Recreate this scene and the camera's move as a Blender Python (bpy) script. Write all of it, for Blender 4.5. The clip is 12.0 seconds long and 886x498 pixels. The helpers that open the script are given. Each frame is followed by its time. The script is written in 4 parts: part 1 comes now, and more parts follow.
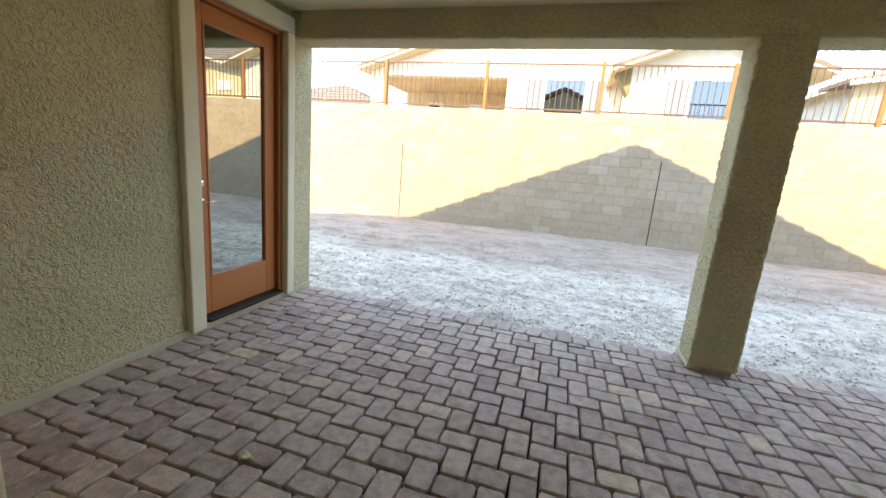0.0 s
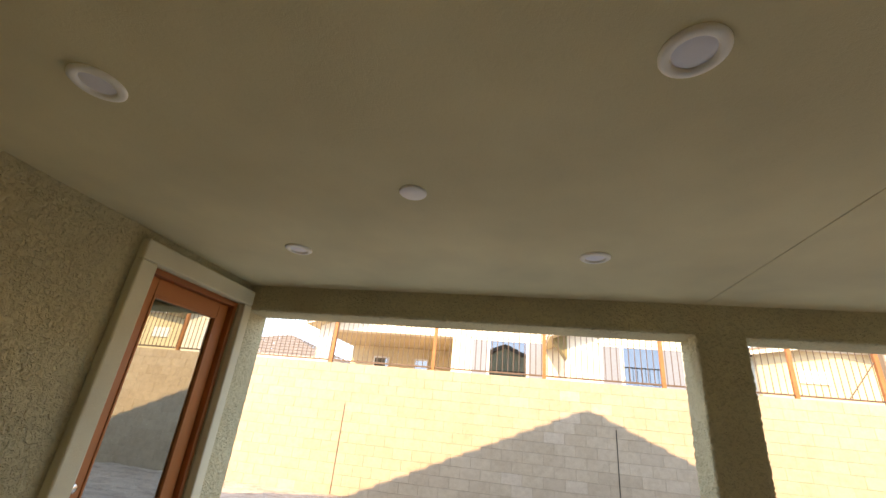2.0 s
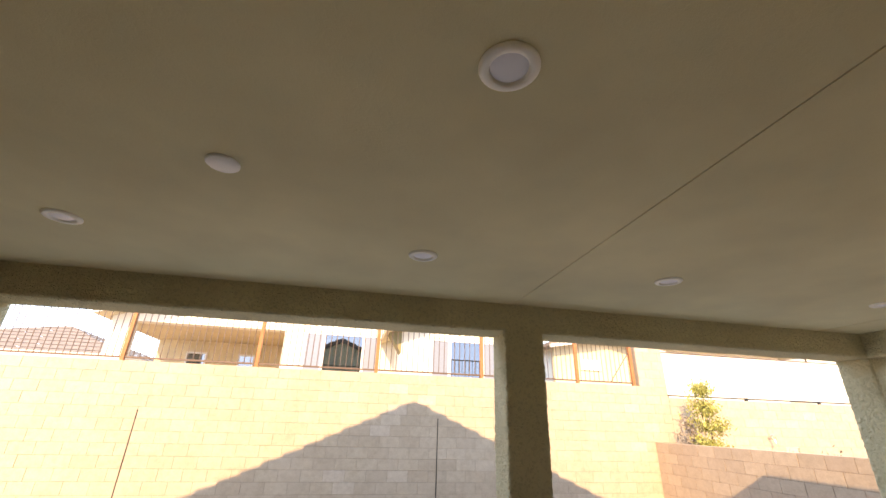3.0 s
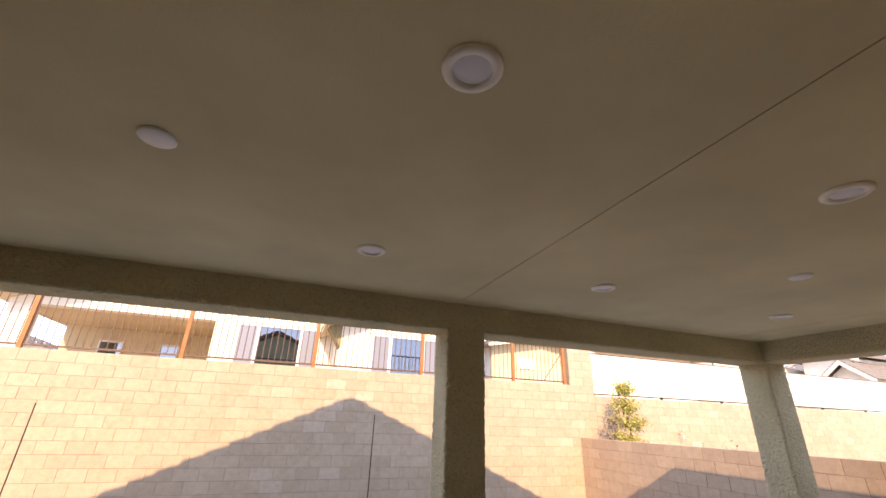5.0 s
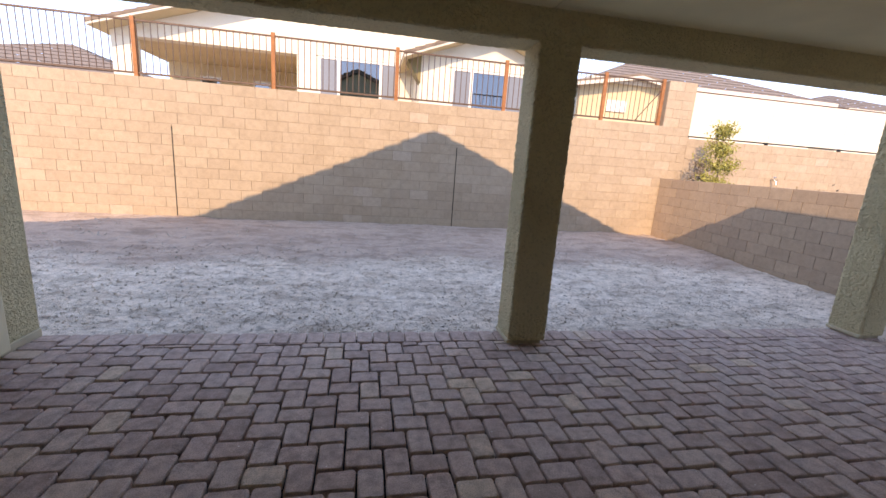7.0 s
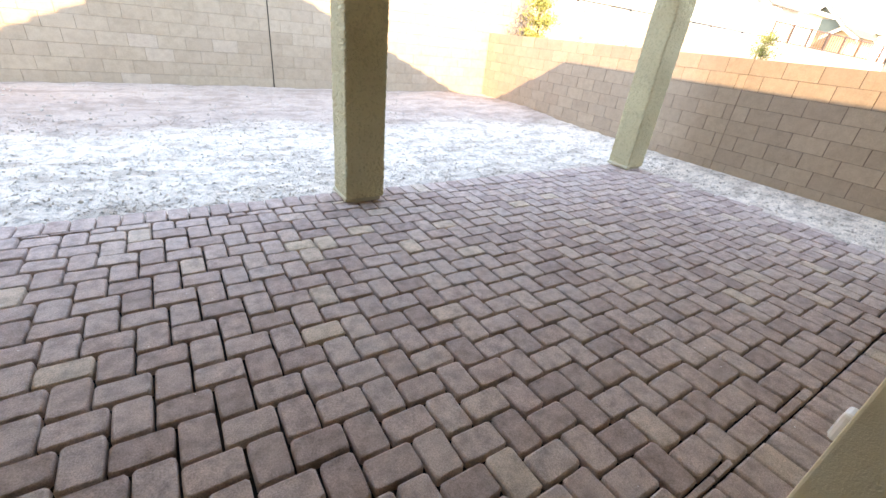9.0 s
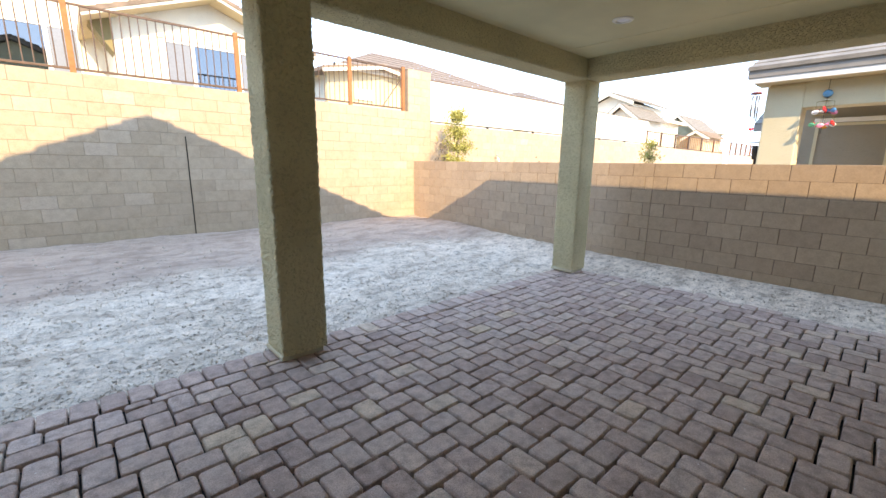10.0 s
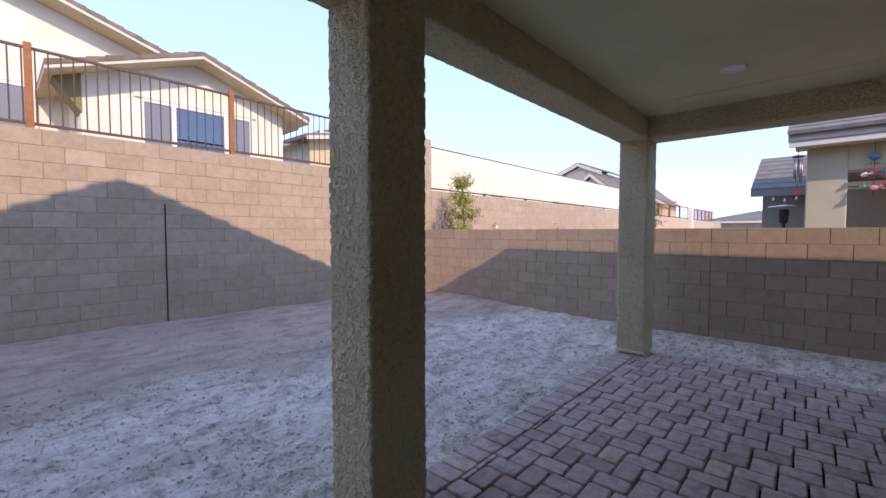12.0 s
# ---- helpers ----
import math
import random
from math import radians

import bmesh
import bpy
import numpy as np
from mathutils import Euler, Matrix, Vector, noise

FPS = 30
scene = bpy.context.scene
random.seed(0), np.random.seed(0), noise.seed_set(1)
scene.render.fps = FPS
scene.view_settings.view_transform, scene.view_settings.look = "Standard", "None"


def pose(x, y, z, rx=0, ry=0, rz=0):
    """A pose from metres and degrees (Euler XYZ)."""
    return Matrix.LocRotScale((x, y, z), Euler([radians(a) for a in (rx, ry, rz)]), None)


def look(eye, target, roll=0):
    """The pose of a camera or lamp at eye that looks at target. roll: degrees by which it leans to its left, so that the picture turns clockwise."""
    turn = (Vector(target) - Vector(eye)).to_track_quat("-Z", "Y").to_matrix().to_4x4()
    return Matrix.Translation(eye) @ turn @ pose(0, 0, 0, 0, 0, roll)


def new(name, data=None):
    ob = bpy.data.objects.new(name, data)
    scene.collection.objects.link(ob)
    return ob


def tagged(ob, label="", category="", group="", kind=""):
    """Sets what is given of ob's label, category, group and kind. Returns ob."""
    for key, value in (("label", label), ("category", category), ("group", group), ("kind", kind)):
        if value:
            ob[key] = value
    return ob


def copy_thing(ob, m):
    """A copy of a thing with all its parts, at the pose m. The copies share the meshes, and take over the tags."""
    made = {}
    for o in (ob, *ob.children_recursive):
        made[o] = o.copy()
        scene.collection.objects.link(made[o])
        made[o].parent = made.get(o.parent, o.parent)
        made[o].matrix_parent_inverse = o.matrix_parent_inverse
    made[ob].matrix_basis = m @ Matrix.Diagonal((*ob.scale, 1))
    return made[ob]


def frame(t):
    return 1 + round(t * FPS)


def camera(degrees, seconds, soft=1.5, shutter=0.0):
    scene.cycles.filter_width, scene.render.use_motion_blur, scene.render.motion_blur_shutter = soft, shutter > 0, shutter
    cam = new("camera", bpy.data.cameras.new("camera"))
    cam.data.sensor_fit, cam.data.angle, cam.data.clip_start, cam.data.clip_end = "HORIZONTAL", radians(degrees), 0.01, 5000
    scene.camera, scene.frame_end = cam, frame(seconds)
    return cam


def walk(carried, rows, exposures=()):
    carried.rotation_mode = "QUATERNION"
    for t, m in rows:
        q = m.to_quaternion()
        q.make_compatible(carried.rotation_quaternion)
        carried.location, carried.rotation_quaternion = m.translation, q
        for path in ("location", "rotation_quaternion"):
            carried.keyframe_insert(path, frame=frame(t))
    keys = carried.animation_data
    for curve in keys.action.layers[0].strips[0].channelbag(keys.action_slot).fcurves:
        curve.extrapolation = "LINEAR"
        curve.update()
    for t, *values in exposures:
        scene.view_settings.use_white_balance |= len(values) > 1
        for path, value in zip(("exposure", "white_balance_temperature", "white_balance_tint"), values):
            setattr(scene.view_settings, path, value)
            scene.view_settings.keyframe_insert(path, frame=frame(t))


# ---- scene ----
cam = camera(94.7, 12.0)
PATH = [
    (0, (0.185, 0.135, 1.593), (-0.357, 2.016, 1.181), 4.8),
    (0.5, (0.123, 0.183, 1.628), (-0.534, 2.064, 1.446), 3.7),
    (1, (-0.004, 0.28, 1.772), (-0.7, 2.143, 1.985), 4.4),
    (1.5, (-0.069, 0.307, 1.838), (-0.65, 2.137, 2.398), 5.7),
    (2, (-0.038, 0.323, 1.882), (-0.402, 2.136, 2.643), 5.7),
    (2.5, (0.008, 0.346, 1.891), (-0.024, 2.17, 2.709), 4.0),
    (3, (0.081, 0.407, 1.914), (0.447, 2.212, 2.693), 1.7),
    (3.5, (0.128, 0.431, 1.912), (0.82, 2.159, 2.644), -0.0),
    (5.5, (0.051, 0.409, 1.924), (0.657, 2.149, 2.701), 2.2),
    (6, (0.094, 0.401, 1.922), (0.698, 2.171, 2.629), 1.8),
    (6.5, (0.078, 0.42, 1.897), (0.63, 2.305, 2.272), 2.6),
    (6.8, (0.068, 0.49, 1.79), (0.513, 2.438, 1.709), 3.6),
    (7, (0.045, 0.493, 1.687), (0.413, 2.413, 1.262), 4.0),
    (7.2, (0.070, 0.54, 1.577), (0.353, 2.367, 0.815), 5.2),
    (8.8, (0.126, 0.47, 1.483), (0.943, 1.952, 0.418), 7.4),
    (9, (0.169, 0.477, 1.513), (1.17, 1.934, 0.58), 6.4),
    (9.2, (0.203, 0.525, 1.545), (1.364, 1.937, 0.734), 5.4),
    (9.5, (0.224, 0.606, 1.53), (1.551, 1.968, 0.91), 3.3),
    (10, (0.332, 0.901, 1.568), (1.643, 2.354, 1.157), 0.8),
    (10.5, (0.232, 1.269, 1.562), (1.346, 2.902, 1.258), -1.4),
    (11, (0.156, 1.645, 1.589), (1.233, 3.316, 1.373), -2.1),
    (11.5, (0.248, 2.062, 1.626), (1.543, 3.58, 1.488), -0.7),
    (12, (0.219, 2.41, 1.561), (1.697, 3.755, 1.477), -0.0),
]
walk(cam, [(t, look(eye, target, roll)) for t, eye, target, roll in PATH], [(0.0, 2.52, 12600, 14), (0.6, 2.35, 13400, 14), (1.2, 2.25, 14000, 18), (2.0, 2.3, 15000, 21), (2.5, 2.35, 14800, 22), (3.5, 2.15, 13400, 29), (5.5, 1.85, 13000, 35), (6.3, 1.6, 12400, 36), (7.2, 1.45, 11200, 26), (8.8, 3.05, 12600, 21), (9.5, 2.65, 12400, 19), (10.5, 1.7, 10500, 16), (11.2, 1.15, 9300, 21), (12.0, 0.95, 8700, 31)])

# ---------------- world, sun, exposure ----------------
SUN_WAY = Vector((0.40, 1.0, -0.691)).normalized()
world = bpy.data.worlds.new("sky")
scene.world = world
world.use_nodes = True
wn = world.node_tree
sky = wn.nodes.new("ShaderNodeTexSky")
sky.sky_type, sky.sun_disc = "NISHITA", False
sky.sun_elevation, sky.sun_rotation = radians(32.7), radians(201.8)
sky.air_density, sky.dust_density, sky.ozone_density, sky.altitude = 0.4, 3.0, 8.0, 3000
# power flattens the sky's horizon glow so shade gains light; multiply makes it bluer
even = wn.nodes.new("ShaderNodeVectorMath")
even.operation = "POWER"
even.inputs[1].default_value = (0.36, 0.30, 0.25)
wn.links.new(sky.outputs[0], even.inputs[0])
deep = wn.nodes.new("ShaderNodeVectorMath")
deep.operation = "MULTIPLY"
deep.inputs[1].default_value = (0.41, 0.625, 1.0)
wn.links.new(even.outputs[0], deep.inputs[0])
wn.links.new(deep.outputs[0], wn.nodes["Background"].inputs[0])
wn.nodes["Background"].inputs[1].default_value = 0.98
sun = new("sun", bpy.data.lights.new("sun", "SUN"))
sun.data.energy, sun.data.angle, sun.data.color = 1.9, radians(0.55), (1.0, 0.945, 0.84)
sun.rotation_euler = SUN_WAY.to_track_quat("-Z", "Y").to_euler()
sun.location = (0, -20, 20)


# ---------------- materials ----------------
def nodes_of(name, rough=0.8, metal=0.0):
    m = bpy.data.materials.new(name)
    m.use_nodes = True
    nt = m.node_tree
    b = nt.nodes["Principled BSDF"]
    b.inputs["Roughness"].default_value, b.inputs["Metallic"].default_value = rough, metal
    return m, nt, b


def coords(nt, kind="Object"):
    return nt.nodes.new("ShaderNodeTexCoord").outputs[kind]


def noise_of(nt, vec, scale, detail=4.0, rough=0.55):
    n = nt.nodes.new("ShaderNodeTexNoise")
    n.inputs["Scale"].default_value, n.inputs["Detail"].default_value, n.inputs["Roughness"].default_value = scale, detail, rough
    nt.links.new(vec, n.inputs["Vector"])
    return n.outputs["Fac"]


def ramp(nt, fac, stops):
    r = nt.nodes.new("ShaderNodeValToRGB")
    e = r.color_ramp.elements
    while len(e) < len(stops):
        e.new(0.5)
    for el, (p, c) in zip(e, stops):
        el.position, el.color = p, (*c, 1.0)
    nt.links.new(fac, r.inputs[0])
    return r.outputs[0]


def mix(nt, a, b, fac, how="MIX"):
    m = nt.nodes.new("ShaderNodeMix")
    m.data_type, m.blend_type = "RGBA", how
    for sock, v in ((m.inputs[0], fac), (m.inputs[6], a), (m.inputs[7], b)):
        if isinstance(v, (int, float)):
            sock.default_value = v
        elif isinstance(v, tuple):
            sock.default_value = (*v, 1.0)
        else:
            nt.links.new(v, sock)
    return m.outputs[2]


def bump(nt, b, height, strength, dist=0.01, under=None):
    n = nt.nodes.new("ShaderNodeBump")
    n.inputs["Strength"].default_value, n.inputs["Distance"].default_value = strength, dist
    nt.links.new(height, n.inputs["Height"])
    if under is not None:
        nt.links.new(under, n.inputs["Normal"])
    nt.links.new(n.outputs[0], b.inputs["Normal"])
    return n.outputs[0]


def grey(v):
    return (v, v, v)


def stucco(name, col, lace=1.0, coarse=26.0):
    """Lace-finish stucco: worm-like ridges over a sandy base."""
    m, nt, b = nodes_of(name, 0.9)
    v = coords(nt)
    big = noise_of(nt, v, 1.1, 3)
    dark = tuple(c * 0.86 for c in col)
    light = tuple(min(1, c * 1.1) for c in col)
    base = ramp(nt, big, [(0.3, dark), (0.7, light)])
    tex = nt.nodes.new("ShaderNodeTexNoise")
    for key, val in (("Scale", coarse), ("Detail", 2.5), ("Roughness", 0.5), ("Distortion", 0.9)):
        tex.inputs[key].default_value = val
    nt.links.new(v, tex.inputs["Vector"])
    n1 = tex.outputs["Fac"]
    ridge = ramp(nt, n1, [(0.40, grey(0.0)), (0.47, grey(0.75)), (0.56, grey(1.0)), (0.66, grey(0.55))])
    sand = noise_of(nt, v, 240, 3)
    fine = mix(nt, base, tuple(c * 0.72 for c in col), sand, "MIX")
    spot = mix(nt, base, fine, 0.4)
    # hollows between ridges darkened in the colour, where relief alone barely shades
    pit_shade = ramp(nt, n1, [(0.34, grey(0.6)), (0.45, grey(1.0))])
    spot = mix(nt, spot, pit_shade, 0.4 * min(1.0, lace), "MULTIPLY")
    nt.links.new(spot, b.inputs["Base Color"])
    n = bump(nt, b, ridge, 1.0 * min(1.0, lace), 0.014 * max(0.4, lace))
    bump(nt, b, sand, 0.35, 0.003, n)
    return m


def plain(name, col, rough=0.6, metal=0.0, var=0.12, scale=6.0, relief=0.1):
    m, nt, b = nodes_of(name, rough, metal)
    v = coords(nt)
    f = noise_of(nt, v, scale, 5)
    c = ramp(nt, f, [(0.25, tuple(x * (1 - var) for x in col)), (0.75, tuple(min(1, x * (1 + var)) for x in col))])
    nt.links.new(c, b.inputs["Base Color"])
    if relief:
        bump(nt, b, noise_of(nt, v, scale * 25, 3), relief, 0.002)
    return m


def pieces(name, stops, rough, joined, grain=55.0, grain_bump=0.5, stain=(0.5, 0.5, 0.5), stain_amount=0.25, rub=0.45):
    """One material for bricks, blocks and pavers: its colour varies from piece to piece."""
    m, nt, b = nodes_of(name, rough)
    if joined:
        r = nt.nodes.new("ShaderNodeNewGeometry").outputs["Random Per Island"]
    else:
        r = nt.nodes.new("ShaderNodeObjectInfo").outputs["Random"]
    v = nt.nodes.new("ShaderNodeNewGeometry").outputs["Position"]
    base = ramp(nt, r, stops)
    g = noise_of(nt, v, grain, 5, 0.7)
    c = mix(nt, base, ramp(nt, g, [(0.3, grey(0.5)), (0.5, grey(0.95)), (0.7, grey(1.3))]), rub, "MULTIPLY")
    blot = noise_of(nt, v, 13, 6, 0.62)
    c = mix(nt, c, ramp(nt, blot, [(0.32, grey(0.62)), (0.5, grey(1.0)), (0.68, grey(1.28))]), rub, "MULTIPLY")
    big = ramp(nt, noise_of(nt, v, 1.7, 5, 0.6), [(0.42, grey(0.0)), (0.68, grey(1.0))])
    amt = nt.nodes.new("ShaderNodeMath")
    amt.operation = "MULTIPLY"
    nt.links.new(big, amt.inputs[0])
    amt.inputs[1].default_value = stain_amount
    c = mix(nt, c, stain, amt.outputs[0])
    nt.links.new(c, b.inputs["Base Color"])
    bump(nt, b, g, grain_bump, 0.004)
    return m


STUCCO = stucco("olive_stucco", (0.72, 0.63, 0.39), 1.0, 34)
CEIL = stucco("ceiling_stucco", (0.76, 0.67, 0.42), 0.1, 40)
TRIM = stucco("trim_stucco", (0.76, 0.70, 0.50), 0.12, 60)
SCREED = plain("screed", (0.52, 0.46, 0.33), 0.8)
DOORPAINT = plain("orange_door_paint", (0.50, 0.155, 0.045), 0.42, 0, 0.06, 3, 0.05)
REVEAL = plain("door_frame_paint", (0.36, 0.105, 0.03), 0.5, 0, 0.08, 3, 0.05)
DARKMETAL = plain("dark_bronze", (0.03, 0.028, 0.026), 0.45, 0.6)
STEEL = plain("dull_steel", (0.30, 0.30, 0.31), 0.4, 0.8, 0.1)
BRASS = plain("dark_brass", (0.26, 0.19, 0.08), 0.4, 0.7, 0.15)
CHROME = plain("satin_nickel", (0.62, 0.60, 0.56), 0.25, 1.0, 0.04)
PLASTIC = plain("white_plastic", (0.86, 0.85, 0.82), 0.45, 0, 0.03, 5, 0)
LENS = plain("frosted_lens", (0.84, 0.84, 0.88), 0.3, 0, 0.03, 8, 0)
BAFFLE = plain("lamp_trim", (0.90, 0.87, 0.78), 0.45, 0, 0.03, 8, 0)
PAVER_STOPS = [(0.0, (0.37, 0.262, 0.23)), (0.25, (0.445, 0.32, 0.28)), (0.5, (0.51, 0.375, 0.325)), (0.75, (0.48, 0.365, 0.325)),
               (0.93, (0.545, 0.41, 0.345)), (0.985, (0.59, 0.45, 0.35)), (1.0, (0.61, 0.46, 0.33))]
PAVER = pieces("paver", PAVER_STOPS, 0.8, False, 150, 0.9, (0.50, 0.40, 0.335), 0.3, 0.9)
PAVER_J = pieces("paver_joined", PAVER_STOPS, 0.8, True, 150, 0.9, (0.50, 0.40, 0.335), 0.3, 0.9)
# near-black sand: the shade down in the paver joints is put into its colour
SANDBED = plain("shaded_joint_sand", (0.03, 0.025, 0.021), 0.95, 0, 0.3, 30, 0.6)
TAN_STOPS = [(0.0, (0.395, 0.304, 0.22)), (0.5, (0.417, 0.323, 0.235)), (0.93, (0.437, 0.343, 0.25)), (1.0, (0.465, 0.372, 0.29))]
TAN = pieces("tan_block", TAN_STOPS, 0.92, False, 60, 0.4, (0.46, 0.37, 0.29), 0.3, 0.3)
TAN_J = pieces("tan_block_joined", TAN_STOPS, 0.92, True, 60, 0.4, (0.46, 0.37, 0.29), 0.3, 0.3)
RED_STOPS = [(0.0, (0.355, 0.258, 0.185)), (0.5, (0.385, 0.283, 0.20)), (1.0, (0.415, 0.307, 0.218))]
RED = pieces("red_block", RED_STOPS, 0.92, False, 60, 0.4, (0.42, 0.31, 0.23), 0.3, 0.3)
RED_J = pieces("red_block_joined", RED_STOPS, 0.92, True, 60, 0.4, (0.42, 0.31, 0.23), 0.3, 0.3)
MORTAR = plain("mortar", (0.31, 0.24, 0.18), 0.95, 0, 0.15, 12, 0.5)
MORTAR_R = plain("mortar_red", (0.19, 0.13, 0.10), 0.95, 0, 0.15, 12, 0.5)
WHITE = stucco("white_stucco", (0.80, 0.76, 0.64), 0.3, 30)
SCREEN = plain("white_sheeting", (0.70, 0.66, 0.54), 0.7, 0, 0.05, 2, 0.05)
PIERCOAT = stucco("pale_olive_stucco", (0.60, 0.54, 0.38), 0.2, 34)
# tan put in for shade on the white house's patio recess and soffits
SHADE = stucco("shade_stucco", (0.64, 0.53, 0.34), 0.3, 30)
# grey lowered to carry the shade of the neighbour's deep patio in its colour
GREYWALL = stucco("shade_grey_stucco", (0.30, 0.275, 0.225), 0.3, 30)
# dark olive paints the eave's shade onto the corbel
CORBEL_SHADE = stucco("shaded_corbel", (0.25, 0.205, 0.10), 0.2, 30)
GREEN = stucco("green_stucco", (0.33, 0.36, 0.27), 0.2, 30)
ROOF = plain("roof_tile", (0.20, 0.15, 0.115), 0.85, 0, 0.3, 5, 0.4)
ROOF_G = plain("grey_roof_tile", (0.18, 0.165, 0.145), 0.85, 0, 0.25, 5, 0.4)
FASCIA = plain("fascia", (0.62, 0.58, 0.49), 0.6)
FASCIA_G = plain("grey_fascia", (0.22, 0.21, 0.195), 0.6)
RUST = plain("rusty_iron", (0.36, 0.14, 0.055), 0.7, 0.1, 0.25, 14, 0.2)
IRON = plain("brown_iron", (0.115, 0.07, 0.05), 0.6, 0.2, 0.25, 14, 0.2)
VINYL = plain("vinyl_frame", (0.72, 0.71, 0.67), 0.4, 0, 0.03, 5, 0)
LEAF = plain("leaf", (0.30, 0.29, 0.075), 0.6, 0, 0.45, 9, 0)
DRYLEAF = plain("dry_leaf", (0.30, 0.24, 0.18), 0.8, 0, 0.35, 9, 0)
BARK = plain("bark", (0.11, 0.075, 0.05), 0.9, 0, 0.3, 30, 0.6)
STONE = plain("pebble", (0.44, 0.38, 0.32), 0.9, 0, 0.45, 8, 0.4)
ROOM = plain("room_paint", (0.72, 0.71, 0.68), 0.8, 0, 0.05, 2, 0)
ROOMFLOOR = plain("room_floor", (0.50, 0.46, 0.40), 0.5, 0, 0.1, 3, 0)


def glass_mat(name, tint, body=None, share=0.5):
    """Window glass: a mirror coat over a clear or dark body."""
    m = bpy.data.materials.new(name)
    m.use_nodes = True
    nt = m.node_tree
    nt.nodes.remove(nt.nodes["Principled BSDF"])
    out = nt.nodes["Material Output"]
    gl = nt.nodes.new("ShaderNodeBsdfGlossy")
    gl.inputs["Roughness"].default_value = 0.01
    gl.inputs["Color"].default_value = (*tint, 1)
    tr = nt.nodes.new("ShaderNodeBsdfTransparent")
    tr.inputs["Color"].default_value = (*(body or (0.75, 0.8, 0.78)), 1)
    mx = nt.nodes.new("ShaderNodeMixShader")
    fr = nt.nodes.new("ShaderNodeFresnel")
    fr.inputs["IOR"].default_value = 1.5
    ad = nt.nodes.new("ShaderNodeMath")
    ad.operation = "ADD"
    ad.use_clamp = True
    nt.links.new(fr.outputs[0], ad.inputs[0])
    ad.inputs[1].default_value = share
    nt.links.new(ad.outputs[0], mx.inputs[0])
    nt.links.new(tr.outputs[0], mx.inputs[1])
    nt.links.new(gl.outputs[0], mx.inputs[2])
    nt.links.new(mx.outputs[0], out.inputs[0])
    return m


GLASS = glass_mat("low_e_glass", (0.86, 0.92, 0.88), (0.45, 0.5, 0.48), 0.42)
GLASS_FAR = glass_mat("blue_window_glass", (0.62, 0.70, 0.76), (0.25, 0.28, 0.3), 0.22)
INSECT = plain("insect_screen", (0.18, 0.215, 0.26), 0.7, 0, 0.1, 40, 0.1)


def dirt():
    m, nt, b = nodes_of("desert_dirt", 0.95)
    v = nt.nodes.new("ShaderNodeNewGeometry").outputs["Position"]
    big = noise_of(nt, v, 0.55, 5, 0.6)
    mid = noise_of(nt, v, 9, 10, 0.78)
    fine = noise_of(nt, v, 95, 6, 0.8)
    sep = nt.nodes.new("ShaderNodeSeparateXYZ")
    nt.links.new(v, sep.inputs[0])
    # raked, browner soil lies towards the rear wall, pale crusted soil by the paving
    band = nt.nodes.new("ShaderNodeMath")
    band.operation = "MULTIPLY_ADD"
    nt.links.new(big, band.inputs[0])
    band.inputs[1].default_value = 3.2
    nt.links.new(sep.outputs[1], band.inputs[2])
    zone = nt.nodes.new("ShaderNodeMapRange")
    zone.inputs["From Min"].default_value, zone.inputs["From Max"].default_value = 7.95, 8.6
    nt.links.new(band.outputs[0], zone.inputs["Value"])
    # mottling and painted hollow shade: stronger on rough crust by paving than raked soil
    amt = nt.nodes.new("ShaderNodeMapRange")
    amt.inputs["To Min"].default_value, amt.inputs["To Max"].default_value = 0.9, 0.3
    nt.links.new(zone.outputs[0], amt.inputs["Value"])
    pale = ramp(nt, big, [(0.35, (0.63, 0.535, 0.445)), (0.65, (0.74, 0.645, 0.55))])
    brown = ramp(nt, big, [(0.35, (0.40, 0.305, 0.25)), (0.65, (0.48, 0.375, 0.31))])
    c = mix(nt, pale, brown, zone.outputs[0])
    c = mix(nt, c, ramp(nt, mid, [(0.38, grey(0.42)), (0.47, grey(0.9)), (0.60, grey(1.15))]), amt.outputs[0], "MULTIPLY")
    streak = nt.nodes.new("ShaderNodeMapping")
    streak.inputs["Scale"].default_value = (1.6, 4.0, 1.0)
    nt.links.new(v, streak.inputs["Vector"])
    worn = noise_of(nt, streak.outputs[0], 1.1, 6, 0.65)
    c = mix(nt, c, ramp(nt, worn, [(0.38, (0.66, 0.63, 0.61)), (0.52, grey(1.0)), (0.7, grey(1.08))]), 0.8, "MULTIPLY")
    # finer pits get their dark painted into the colour as well
    c = mix(nt, c, ramp(nt, fine, [(0.36, grey(0.25)), (0.45, grey(1.0)), (0.72, grey(1.2))]), 0.65, "MULTIPLY")
    nt.links.new(c, b.inputs["Base Color"])
    n = bump(nt, b, mid, 0.7, 0.02)
    bump(nt, b, fine, 0.7, 0.006, n)
    return m


DIRT = dirt()


# ---------------- building helpers ----------------
def add_box(bm, x0, y0, z0, x1, y1, z1, bevel=0.0):
    vs = [bm.verts.new(p) for p in ((x0, y0, z0), (x1, y0, z0), (x1, y1, z0), (x0, y1, z0), (x0, y0, z1), (x1, y0, z1), (x1, y1, z1), (x0, y1, z1))]
    fs = [bm.faces.new([vs[i] for i in q]) for q in ((3, 2, 1, 0), (4, 5, 6, 7), (0, 1, 5, 4), (1, 2, 6, 5), (2, 3, 7, 6), (3, 0, 4, 7))]
    if bevel > 0:
        es = {e for f in fs for e in f.edges}
        bmesh.ops.bevel(bm, geom=list(es), offset=bevel, segments=2, profile=0.5, affect="EDGES")


